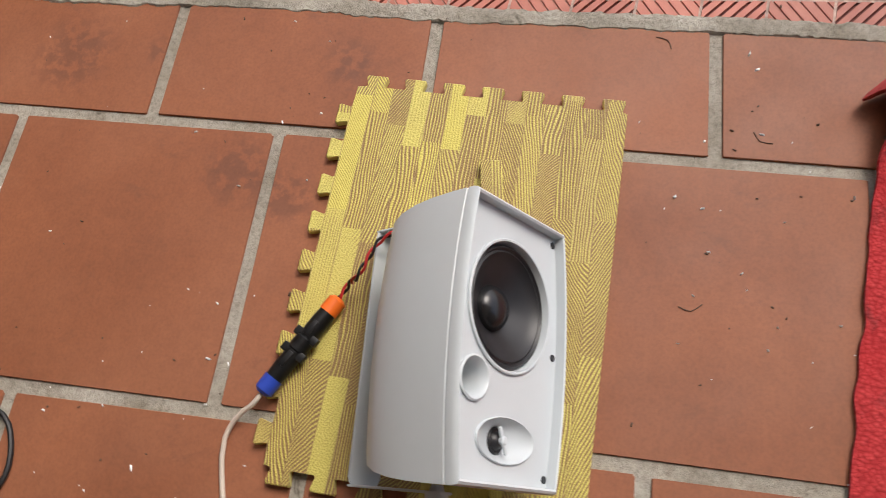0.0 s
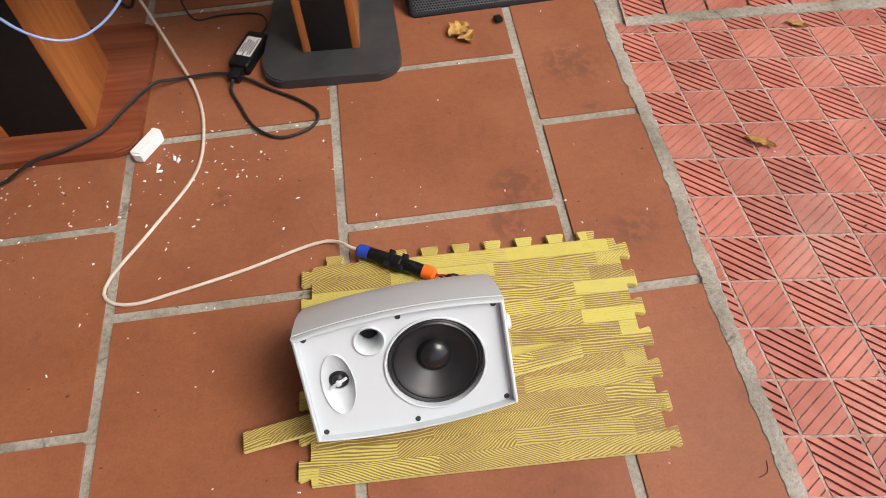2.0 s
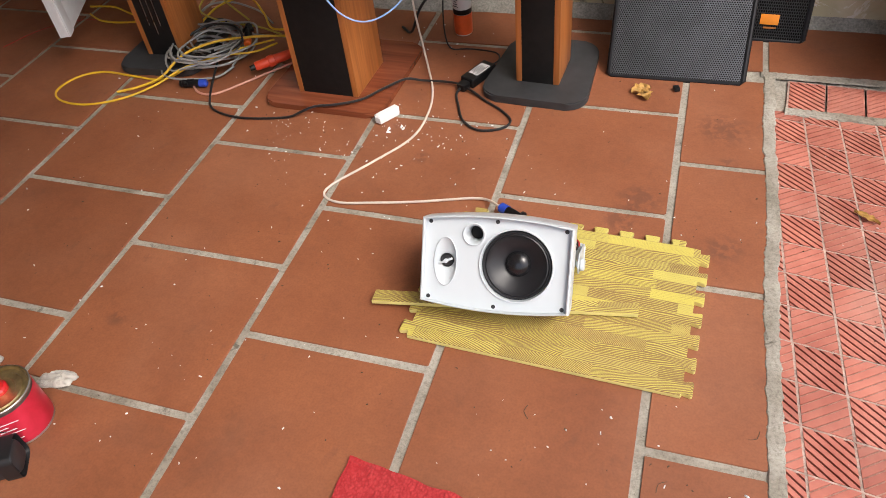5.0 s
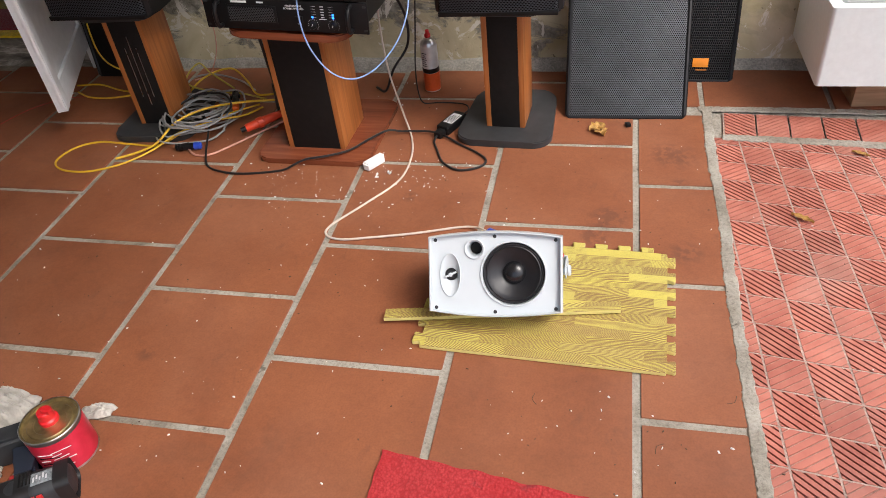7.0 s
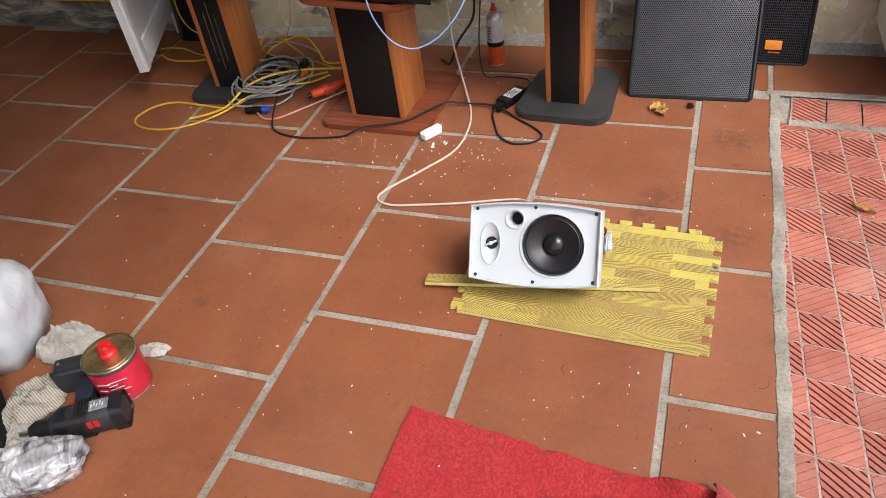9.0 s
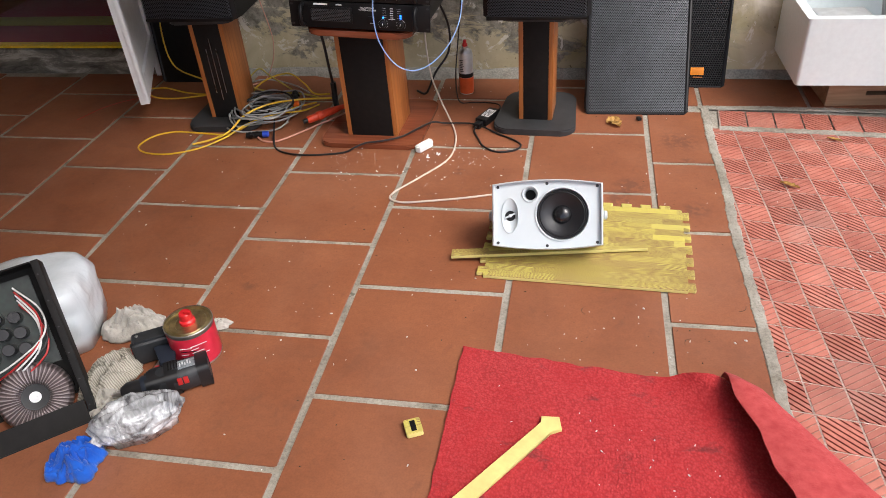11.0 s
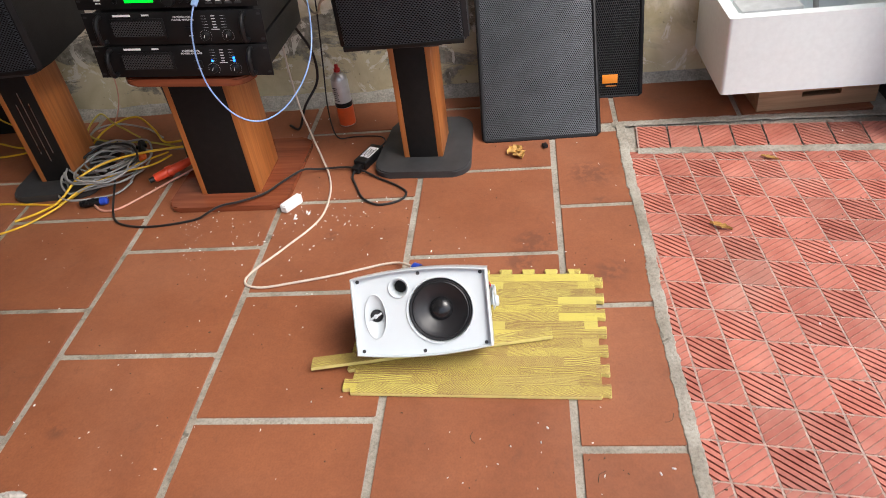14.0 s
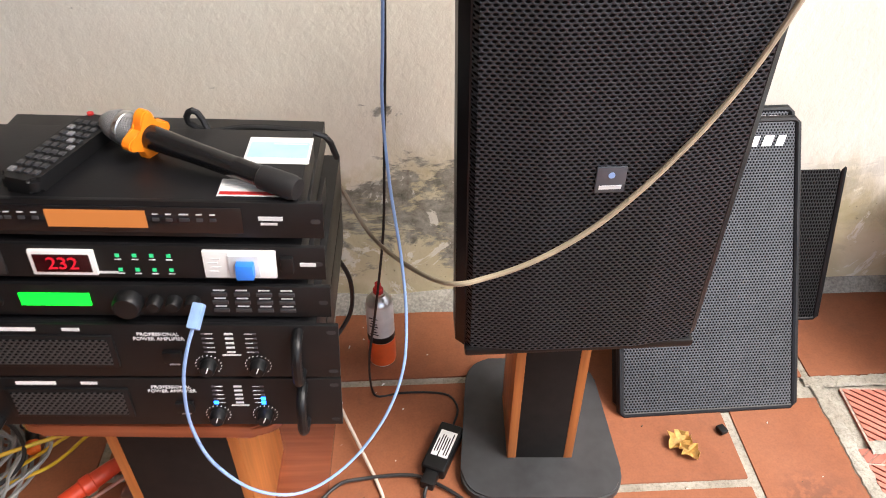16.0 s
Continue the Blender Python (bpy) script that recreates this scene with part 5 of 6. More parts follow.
# ---- gas can beside the wall ----
s = thing("spray_can", pose(-0.718, 0.905, 0.0) @ Matrix.Diagonal((0.9, 0.9, 0.86, 1)), "silver and orange spray can with a red nozzle by the wall", "spray can")
part("body", lathe([(0, 0.0), (0.030, 0.0), (0.033, 0.004), (0.033, 0.195), (0.031, 0.203)], 32), paint("silver_print", (0.62, 0.62, 0.60), 0.35, 0.3, vary=0.1), s)
part("label_band", lathe([(0.0334, 0.006), (0.0336, 0.01), (0.0336, 0.082), (0.0334, 0.085)], 32), paint("orange_red_print", (0.62, 0.09, 0.02), 0.35), s, "orange-red lower label")
part("label_dark", lathe([(0.0335, 0.086), (0.0336, 0.088), (0.0336, 0.104), (0.0335, 0.106)], 32), BLACK, s)
part("shoulder", lathe([(0.031, 0.203), (0.030, 0.210), (0.020, 0.222), (0.0155, 0.226), (0.0155, 0.232), (0.010, 0.234), (0, 0.234)], 32), STEEL, s)
part("nozzle", lathe([(0.012, 0.233), (0.012, 0.244), (0.008, 0.247), (0.007, 0.262), (0, 0.263)], 20), paint("red_cap", (0.55, 0.02, 0.02), 0.4), s, "red nozzle cap")
for k in range(7):
    part("print_bar", box(0, -0.0342, 0.120 + k * 0.009, 0.022 - (k % 3) * 0.005, 0.0006, 0.003), BLACK, s, m=pose(0, 0, 0, 0, 0, -25))

# ---- laptop power brick and cords ----
s = thing("power_adapter", pose(-0.597, 0.640, 0.0, 0, 0, 66), "black laptop power brick with a white label on the tiles", "power adapter")
part("case", box(0, 0, 0.0155, 0.112, 0.048, 0.030, 0.006, 3), BLACK, s)
lb = part("label", box(0.004, -0.002, 0.0309, 0.062, 0.034, 0.0006), LABEL, s, "white printed label")
for k in range(6):
    part("print_bar", box(0.004 - 0.006 * (k % 2), -0.014 + k * 0.005, 0.0314, 0.052 - 0.010 * (k % 3), 0.0022, 0.0004), BLACK, lb)
part("inlet_plug", box(-0.070, 0, 0.013, 0.034, 0.028, 0.022, 0.005), BLACK, s, "black inlet plug")
cable("adapter_lead", [(-0.655, 0.73, 1.60), (-0.668, 0.735, 0.95), (-0.682, 0.735, 0.65), (-0.692, 0.734, 0.486), (-0.715, 0.75, 0.30), (-0.736, 0.768, 0.15), (-0.738, 0.776, 0.05), (-0.725, 0.790, 0.004), (-0.68, 0.798, 0.003), (-0.62, 0.797, 0.003), (-0.575, 0.785, 0.003), (-0.560, 0.745, 0.005), (-0.576, 0.690, 0.014)], 0.0024, RUBBER, "thin black lead running down the wall to the power brick")
cable("power_cable", [(-0.632, 0.560, 0.013), (-0.637, 0.535, 0.008), (-0.618, 0.488, 0.0045), (-0.585, 0.418, 0.0045), (-0.53, 0.380, 0.0045), (-0.468, 0.398, 0.0045), (-0.452, 0.438, 0.0045), (-0.49, 0.482, 0.0045), (-0.548, 0.523, 0.0045), (-0.600, 0.560, 0.010),
      (-0.66, 0.588, 0.012), (-0.757, 0.583, 0.014), (-0.80, 0.560, 0.029), (-0.85, 0.500, 0.029), (-0.895, 0.435, 0.029), (-0.96, 0.398, 0.029), (-1.02, 0.378, 0.029), (-1.06, 0.358, 0.018), (-1.10, 0.345, 0.0045), (-1.20, 0.322, 0.0045), (-1.28, 0.322, 0.0045), (-1.355, 0.350, 0.0045), (-1.395, 0.41, 0.008), (-1.43, 0.52, 0.03), (-1.46, 0.60, 0.035)], 0.0036, RUBBER, "black mains cord looped on the tiles")
s = thing("mains_cable", Matrix.Identity(4), "thick black mains cord hanging from the rack to its plug", "cable")
part("cord", tube([(-1.235, 0.66, 0.445), (-1.237, 0.675, 0.36), (-1.231, 0.68, 0.284), (-1.226, 0.68, 0.20), (-1.220, 0.68, 0.125)], 0.0055, 8), RUBBER, s)
part("plug", tube([(-1.220, 0.68, 0.135), (-1.219, 0.677, 0.10), (-1.217, 0.668, 0.065), (-1.208, 0.650, 0.046)], 0.0115, 12), RUBBER, s, "black moulded plug")
cable("mains_cable", [(-0.80, 0.76, 0.44), (-0.785, 0.79, 0.40), (-0.765, 0.83, 0.30), (-0.775, 0.84, 0.20), (-0.83, 0.82, 0.12), (-0.88, 0.85, 0.02), (-0.93, 0.9, 0.006)], 0.0045, RUBBER, "black mains cord hanging behind the amplifiers")

# ---- cables over the equipment ----
s = thing("network_cable", Matrix.Identity(4), "pale blue network cable looping in front of the amplifiers", "cable")
part("cord", tube([(-0.893, 0.362, 0.648), (-0.902, 0.350, 0.625), (-0.915, 0.345, 0.575), (-0.922, 0.344, 0.50), (-0.910, 0.345, 0.42), (-0.868, 0.350, 0.347), (-0.811, 0.363, 0.317), (-0.750, 0.392, 0.332), (-0.695, 0.430, 0.382), (-0.664, 0.470, 0.440), (-0.656, 0.515, 0.50), (-0.660, 0.555, 0.58), (-0.672, 0.585, 0.69), (-0.676, 0.600, 0.80), (-0.668, 0.60, 0.95), (-0.64, 0.60, 1.6)], 0.0022, 8), SKYBLUE, s)
part("plug", box(0, 0, 0, 0.013, 0.030, 0.011, 0.002), paint("clear_blue_plastic", (0.25, 0.38, 0.62), 0.2), s, "clear blue plug", m=pose(-0.889, 0.372, 0.658, 35, 0, -15))
cable("signal_cable", [(-0.80, 0.80, 0.63), (-0.785, 0.82, 0.58), (-0.76, 0.80, 0.535), (-0.715, 0.75, 0.475), (-0.66, 0.63, 0.51), (-0.60, 0.484, 0.594), (-0.545, 0.474, 0.612), (-0.486, 0.472, 0.640), (-0.43, 0.472, 0.680), (-0.385, 0.472, 0.726), (-0.340, 0.474, 0.782), (-0.300, 0.476, 0.842), (-0.262, 0.478, 0.918), (-0.215, 0.48, 1.05)], 0.0036, BEIGECABLE, "beige cable drawn across the loudspeaker front")

# coil of grey cable with yellow and orange leads
rc = random.Random(12)
coil = thing("cable_coil", pose(-1.515, 0.625, 0.0), "tangled coil of grey cable on the tiles between stands", "cable")
COIL_BACK = pose(1.515, -0.625, 0.0)
for k in range(15):
    cx, cy = -1.515 + rc.uniform(-0.035, 0.045), 0.625 + rc.uniform(-0.05, 0.05)
    rx, ry, tilt = rc.uniform(0.075, 0.145), rc.uniform(0.06, 0.13), rc.uniform(0, 6.28)
    z0 = 0.006 + 0.0035 * k
    pts = []
    for i in range(13):
        a = tilt + 2 * math.pi * i / 12
        pts.append((cx + rx * math.cos(a) + rc.uniform(-0.010, 0.010), cy + ry * math.sin(a) + rc.uniform(-0.010, 0.010), z0 + 0.016 * abs(math.sin(a * 1.5 + k)) + rc.uniform(0, 0.004)))
    part("loop", tube(pts, 0.0035, 6, 0.016), GREYCABLE, coil, m=COIL_BACK)
part("loose_end", tube([(-1.60, 0.70, 0.03), (-1.66, 0.85, 0.05), (-1.62, 0.95, 0.03), (-1.5, 0.94, 0.01), (-1.40, 0.86, 0.01)], 0.0035, 6, 0.016), GREYCABLE, coil, m=COIL_BACK)
cable("yellow_cable", [(-1.30, 0.70, 0.03), (-1.345, 0.628, 0.036), (-1.43, 0.565, 0.050), (-1.527, 0.497, 0.040), (-1.60, 0.425, 0.014), (-1.68, 0.350, 0.004), (-1.78, 0.300, 0.004), (-1.88, 0.305, 0.004), (-1.936, 0.355, 0.004), (-1.915, 0.44, 0.004), (-1.84, 0.482, 0.004), (-1.72, 0.474, 0.004), (-1.60, 0.472, 0.006), (-1.50, 0.535, 0.04), (-1.40, 0.62, 0.045), (-1.32, 0.72, 0.03)], 0.0035, YELLOWCABLE, "bright yellow cable in a long loop on the tiles")
cable("yellow_cable", [(-2.20, 0.895, 0.004), (-2.10, 0.905, 0.004), (-1.98, 0.86, 0.004), (-1.86, 0.842, 0.004), (-1.78, 0.86, 0.004), (-1.86, 0.838, 0.004), (-1.98, 0.80, 0.004), (-2.08, 0.800, 0.004), (-2.16, 0.84, 0.004)], 0.0036, YELLOWCABLE, "yellow cable lying beside the open door")
cable("yellow_cable", [(-1.45, 0.80, 0.05), (-1.55, 0.84, 0.09), (-1.63, 0.90, 0.10), (-1.66, 0.83, 0.06), (-1.55, 0.78, 0.05), (-1.40, 0.76, 0.05), (-1.30, 0.74, 0.04)], 0.0034, paint("dull_yellow_jacket", (0.42, 0.33, 0.05), 0.5), "dull yellow lead over the cable coil")
cable("yellow_cable", [(-1.24, 0.72, 0.05), (-1.36, 0.66, 0.07), (-1.47, 0.60, 0.075), (-1.55, 0.53, 0.06), (-1.60, 0.46, 0.02), (-1.66, 0.42, 0.005), (-1.72, 0.38, 0.004)], 0.0042, YELLOWCABLE, "bright yellow cable over the grey coil")
cable("yellow_cable", [(-1.64, 0.74, 0.03), (-1.60, 0.86, 0.06), (-1.50, 0.90, 0.08), (-1.40, 0.82, 0.07), (-1.33, 0.74, 0.06), (-1.27, 0.76, 0.05)], 0.0038, YELLOWCABLE, "yellow cable behind the grey coil")
cable("black_cable", [(-1.62, 0.62, 0.05), (-1.55, 0.70, 0.075), (-1.44, 0.70, 0.08), (-1.38, 0.62, 0.07), (-1.44, 0.55, 0.06), (-1.55, 0.56, 0.055), (-1.60, 0.66, 0.05), (-1.52, 0.78, 0.05)], 0.0040, RUBBER, "black cable tangled with the grey coil")
cable("red_wire", [(-2.10, 0.81, 0.002), (-2.20, 0.785, 0.002), (-2.29, 0.70, 0.002), (-2.345, 0.575, 0.002)], 0.0012, REDWIRE, "thin red wire on the tiles near the doorway", "wire")
cable("copper_cable", [(-1.482, 0.452, 0.010), (-1.44, 0.420, 0.004), (-1.385, 0.425, 0.004), (-1.32, 0.500, 0.004), (-1.27, 0.560, 0.006), (-1.20, 0.61, 0.02), (-1.16, 0.66, 0.024)], 0.0034, PINKCABLE, "translucent copper-pink speaker cable on the tiles")
cable("yellow_lead", [(-2.02, 0.93, 0.45), (-2.035, 0.90, 0.30), (-2.030, 0.88, 0.19), (-2.016, 0.88, 0.127), (-1.985, 0.88, 0.096), (-1.944, 0.88, 0.078), (-1.86, 0.87, 0.05), (-1.78, 0.85, 0.012)], 0.0030, YELLOWCABLE, "yellow lead drooping behind the stand")
cable("copper_lead", [(-1.63, 1.02, 0.47), (-1.606, 1.0, 0.364), (-1.582, 1.0, 0.217), (-1.592, 1.0, 0.125), (-1.622, 1.0, 0.055), (-1.655, 0.985, 0.008), (-1.70, 0.95, 0.004)], 0.0022, PINKCABLE, "thin copper-pink lead hanging down the wall")
s = thing("mains_connector", pose(-1.300, 0.545, 0.034, 0, -4, 42) @ Matrix.Scale(0.85, 4), "long orange-red mains connector among the cables", "connector")
part("barrel", lathe([(0, 0), (0.013, 0.0), (0.017, 0.006), (0.018, 0.05), (0.022, 0.054), (0.022, 0.075), (0.019, 0.078), (0.018, 0.12), (0.011, 0.19), (0.007, 0.23), (0, 0.23)], 20, X90), paint("orange_red_plastic", (0.68, 0.060, 0.018), 0.4), s)
part("tip", lathe([(0, -0.020), (0.010, -0.020), (0.011, 0.001), (0, 0.001)], 16, X90), BLACK, s)
connector("speaker_plug", pose(-1.475, 0.455, 0.014, 0, 0, 190), BLUE, "black and blue speaker plug under the cable coil")
connector("speaker_plug", pose(-1.395, 0.690, 0.055, 0, -15, 110), ORANGE, "black and orange speaker plug on the cable coil")

# ---- red rug with a folded edge ----
RUGBACK = cloth("red_rug_backing", (0.36, 0.045, 0.045), (0.48, 0.080, 0.075), 55, 0.5, 0.25, 0.05)


def rug():
    rr = noise.noise
    r = thing("rug", Matrix.Identity(4), "stained red pile rug with one long edge folded over", "rug")

    def fold_x(y):
        return 0.108 + 0.66 * (-0.668 - y) + 0.004 * rr((y * 20, 2, 2))

    def sheet(nx, ny, f):
        b = bmesh.new()
        g = [[b.verts.new(f(i / nx, j / ny)) for i in range(nx + 1)] for j in range(ny + 1)]
        for p, q in zip(g, g[1:]):
            for i in range(nx):
                b.faces.new((p[i], p[i + 1], q[i + 1], q[i]))
        return b

    def base(u, v):
        y0 = -0.634 - 0.80 * v
        xl = -0.503 - 0.01 * v + 0.004 * rr((v * 22, 0, 0))
        x = xl + (fold_x(y0 - 0.060) - xl) * u
        y = y0 - 0.078 * u + 0.006 * rr((u * 14, 1, 3)) * (1 - v)
        z = 0.004 + 0.007 * max(0, rr((x * 5, y * 5, 1))) + 0.0022 * rr((x * 17, y * 17, 5)) + 0.0035 * max(0, rr((x * 9 + y * 6, y * 3, 8))) + 0.042 * math.exp(-((u - 0.90) / 0.10) ** 2) * max(0, 1 - v / 0.30) ** 1.5
        return x, y, max(z, 0.0015)

    def flap(u, v):
        # turned over along the slanting edge, its free edge standing off the carpet
        y = -0.692 - 0.748 * v
        xf = fold_x(y + 0.02)
        grow = min(1, v / 0.10)
        w = 0.010 + 0.020 * grow + 0.40 * (v * 0.748) + 0.008 * rr((v * 9, 4, 1))
        a = min(1, u / 0.3)
        rise = 0.012 + 0.050 * grow ** 0.5
        x = xf + 0.014 * math.sin(math.pi * a) * grow if u < 0.3 else xf - w * (u - 0.3) / 0.7
        z = 0.006 + rise * math.sin(math.pi / 2 * a) + (0.016 * grow * math.sin(math.pi * 0.7 * (u - 0.3) / 0.7) if u > 0.3 else 0) + 0.005 * rr((x * 13, y * 13, 9)) * grow
        return x, y + 0.01 * u, z
    for nm, ob in (("carpet", part("carpet", sheet(110, 70, base), RUGRED, r)), ("flap", part("folded_flap", sheet(28, 60, flap), RUGBACK, r, "paler woven underside of the folded edge"))):
        so = ob.modifiers.new("thickness", "SOLIDIFY")
        so.thickness, so.offset = 0.004, 0.0
    return r


rug()
b = prism([(-0.017, -0.30), (0.019, -0.30), (0.016, 0.03), (0.030, 0.052), (0.004, 0.075), (-0.026, 0.050), (-0.013, 0.035)], 0, 0.010, 0.0015)
single("foam_offcut", b, FOAM_CORE, "long plain yellow foam offcut lying on the red rug", "foam strip", pose(-0.305, -0.905, 0.0105, 0, 0, -37))
b = prism(rounded(0.038, 0.043, 0.004, 2), 0, 0.0135, 0.001)
for f in b.faces:
    f.material_index = 0 if f.normal.z > 0.7 else 1
s = single("foam_block", b, [FOAM, FOAM_CORE], "small block of printed yellow foam on the tiles", "foam block", pose(-0.574, -0.905, 0.001, 0, 0, 24), smooth=False)
part("dark_mark", box(0, 0, 0.0140, 0.012, 0.030, 0.001), BLACK, s)

# ---- tools and clutter by the wall of boxes ----
s = thing("paint_tin", pose(-1.176, -0.722, 0.0, 0, 0, 0) @ Matrix.Diagonal((0.93, 0.93, 0.97, 1)), "red-labelled tin with a brass lid and red cap", "tin")
part("body", lathe([(0, 0), (0.061, 0), (0.0645, 0.002), (0.0635, 0.006), (0.063, 0.105), (0.065, 0.108), (0.0655, 0.112), (0.0635, 0.1135)], 48), paint("grey_tinplate", (0.42, 0.40, 0.36), 0.35, 0.8, vary=0.3), s)
n = Nodes("red_tin_print", 0.35)
n.colour(n.ramp(n.noise(14, 4, n.coords(), 0.5), (0.35, (0.44, 0.012, 0.028)), (0.7, (0.64, 0.03, 0.065))))
lb = part("paper_label", lathe([(0.0640, 0.007), (0.0643, 0.009), (0.0643, 0.098), (0.0640, 0.100)], 48), n.m, s, "magenta-red printed label")
for k in range(12):
    part("print_bar", box(0.006 * (k % 3) - 0.010, -0.0646, 0.022 + 0.005 * k, 0.020 + 0.012 * ((k * 7) % 3), 0.001, 0.0018), LABEL if k % 4 else BLACK, lb, m=pose(0, 0, 0, 0, 0, 15 + (k % 2) * 26))
part("lid", lathe([(0.0635, 0.1115), (0.060, 0.112), (0.058, 0.106), (0.050, 0.106), (0.048, 0.109), (0.036, 0.108), (0.034, 0.106), (0.020, 0.106), (0, 0.1065)], 48), BRASS, s, "brassy stained lid")
part("cap", lathe([(0.021, 0.106), (0.021, 0.114), (0.017, 0.118), (0.0165, 0.135), (0.014, 0.138), (0, 0.138)], 24, pose(-0.004, 0.004, 0)), paint("red_cap_plastic", (0.60, 0.015, 0.02), 0.4), s, "red pull-up cap")
part("cap_tab", box(0.008, -0.002, 0.142, 0.020, 0.006, 0.010, 0.002), bpy.data.materials["red_cap_plastic"], s)

# cordless drill lying on its side
TOOLBLACK = paint("charcoal_tool_plastic", (0.022, 0.024, 0.027), 0.5, vary=0.3, bump=0.2)
TOOLBLUE = paint("dark_blue_tool_grip", (0.014, 0.020, 0.034), 0.55)
TOOLRED = paint("red_tool_switch", (0.45, 0.02, 0.02), 0.45)
s = thing("cordless_drill", pose(-1.180, -0.848, 0.036, 0, 0, 31.5), "dark blue and black cordless drill lying on the tiles", "drill")
rings = []
for x, r, k in ((0.092, 0.020, 3.0), (0.090, 0.026, 3.2), (0.082, 0.031, 2.8), (0.060, 0.0335, 2.7), (0.030, 0.0345, 2.6), (0.008, 0.034, 2.6), (0.004, 0.0325, 2.6), (-0.020, 0.0315, 2.6), (-0.036, 0.028, 2.3), (-0.046, 0.0225, 2.0)):
    ring = []
    for i in range(32):
        a = 2 * math.pi * i / 32
        c, d = math.cos(a), math.sin(a)
        q = (abs(c) ** k + abs(d) ** k) ** (-1 / k)
        ring.append((x, r * q * c, r * q * d))
    rings.append(ring)
part("body", loft(rings), TOOLBLACK, s)
for x, w in ((0.079, 0.004), (0.006, 0.003)):
    part("body_seam", box(x, 0, 0.0, w, 0.0665, 0.0665, 0.016, 4), RUBBER, s)
for k in range(3):
    part("grip_ridge", box(-0.026 - 0.006 * k, 0, 0, 0.0022, 0.0590 - 0.004 * k, 0.0590 - 0.004 * k, 0.018, 4), RUBBER, s)
part("gear_collar", lathe([(0.0255, -0.040), (0.0265, -0.043), (0.0265, -0.062), (0.024, -0.066)], 24, X90), TOOLBLUE, s)
part("chuck", lathe([(0.023, -0.064), (0.021, -0.068), (0.021, -0.098), (0.013, -0.112), (0.008, -0.114), (0, -0.114)], 18, X90), RUBBER, s, "black keyless chuck")
part("bit_holder", lathe([(0.005, -0.112), (0.005, -0.135), (0, -0.135)], 8, X90), STEEL, s)
part("side_label", box(0.044, -0.002, 0.0340, 0.040, 0.028, 0.003, 0.001), paint("worn_label", (0.20, 0.22, 0.23), 0.4, vary=0.6, scale=120), s, "scratched grey label")
part("red_switch", box(0.022, -0.0345, 0.012, 0.011, 0.004, 0.020, 0.001), TOOLRED, s)
part("red_switch", box(0.036, -0.0345, 0.012, 0.011, 0.004, 0.020, 0.001), TOOLRED, s)
for k in range(5):
    part("print_bar", box(0.030 + 0.006 * k, -0.004 + 0.005 * (k % 2), 0.0358, 0.003, 0.012 - 0.002 * (k % 3), 0.0006), GREYINK, s)
for k in range(4):
    part("vent_slot", box(0.002 + 0.007 * k, 0.006, 0.0338, 0.003, 0.030, 0.003, 0.001), CLOTHBLACK, s)
part("handle", prism([(-0.018, 0.02), (0.026, 0.02), (0.014, 0.075), (0.020, 0.112), (-0.030, 0.122), (-0.022, 0.075)], -0.020, 0.020, 0.008), TOOLBLUE, s)
part("trigger", box(-0.026, 0.040, 0.0, 0.014, 0.024, 0.018, 0.004), TOOLRED, s, "red trigger")
part("battery", box(-0.016, 0.146, -0.001, 0.125, 0.056, 0.066, 0.010, 3), TOOLBLACK, s, "black battery pack")
part("battery_ridge", box(-0.016, 0.142, 0.032, 0.108, 0.036, 0.012, 0.003), TOOLBLACK, s)
part("battery_band", box(-0.016, 0.128, 0.0, 0.129, 0.008, 0.069, 0.003), RUBBER, s)
for x in (-0.062, 0.030):
    part("battery_screw", lathe([(0, 0.001), (0.004, 0.001), (0.0045, 0)], 12, pose(x, 0.148, 0.038)), STEEL, s)
part("battery_button", box(-0.080, 0.146, 0.0, 0.008, 0.026, 0.026, 0.003), TOOLRED, s)


def crumpled(name, m, sx, sy, h, seed, mat, label, category, lump=1.0, boxy=2.0, sharp=2.6):
    """A wrapped bundle: a swollen form with creases; a larger boxy squares its sides."""
    b = bmesh.new()
    bmesh.ops.create_icosphere(b, subdivisions=5, radius=1.0)
    for v in b.verts:
        p = v.co.copy()
        p *= 1 / (abs(p.x) ** boxy + abs(p.y) ** boxy + abs(p.z) ** boxy) ** (1 / boxy)
        k = noise.fractal((p.x * 1.2 + seed, p.y * 1.2, p.z * 1.2), 1.0, 2.0, 4)
        f = abs(noise.noise((p.x * sharp, p.y * sharp + seed, p.z * sharp)))
        r = 1 + lump * (0.30 * k - 0.40 * f)
        v.co = (p.x * r * sx, p.y * r * sy, max(0.0, (p.z * 0.5 + 0.5) * r) * h + 0.002 if p.z > -0.6 else 0.002)
    ob = single(name, b, mat, label, category, m)
    for poly in ob.data.polygons:
        poly.use_smooth = True
    mark = ob.data.attributes.get("sharp_edge")
    if mark:
        ob.data.attributes.remove(mark)
    return ob


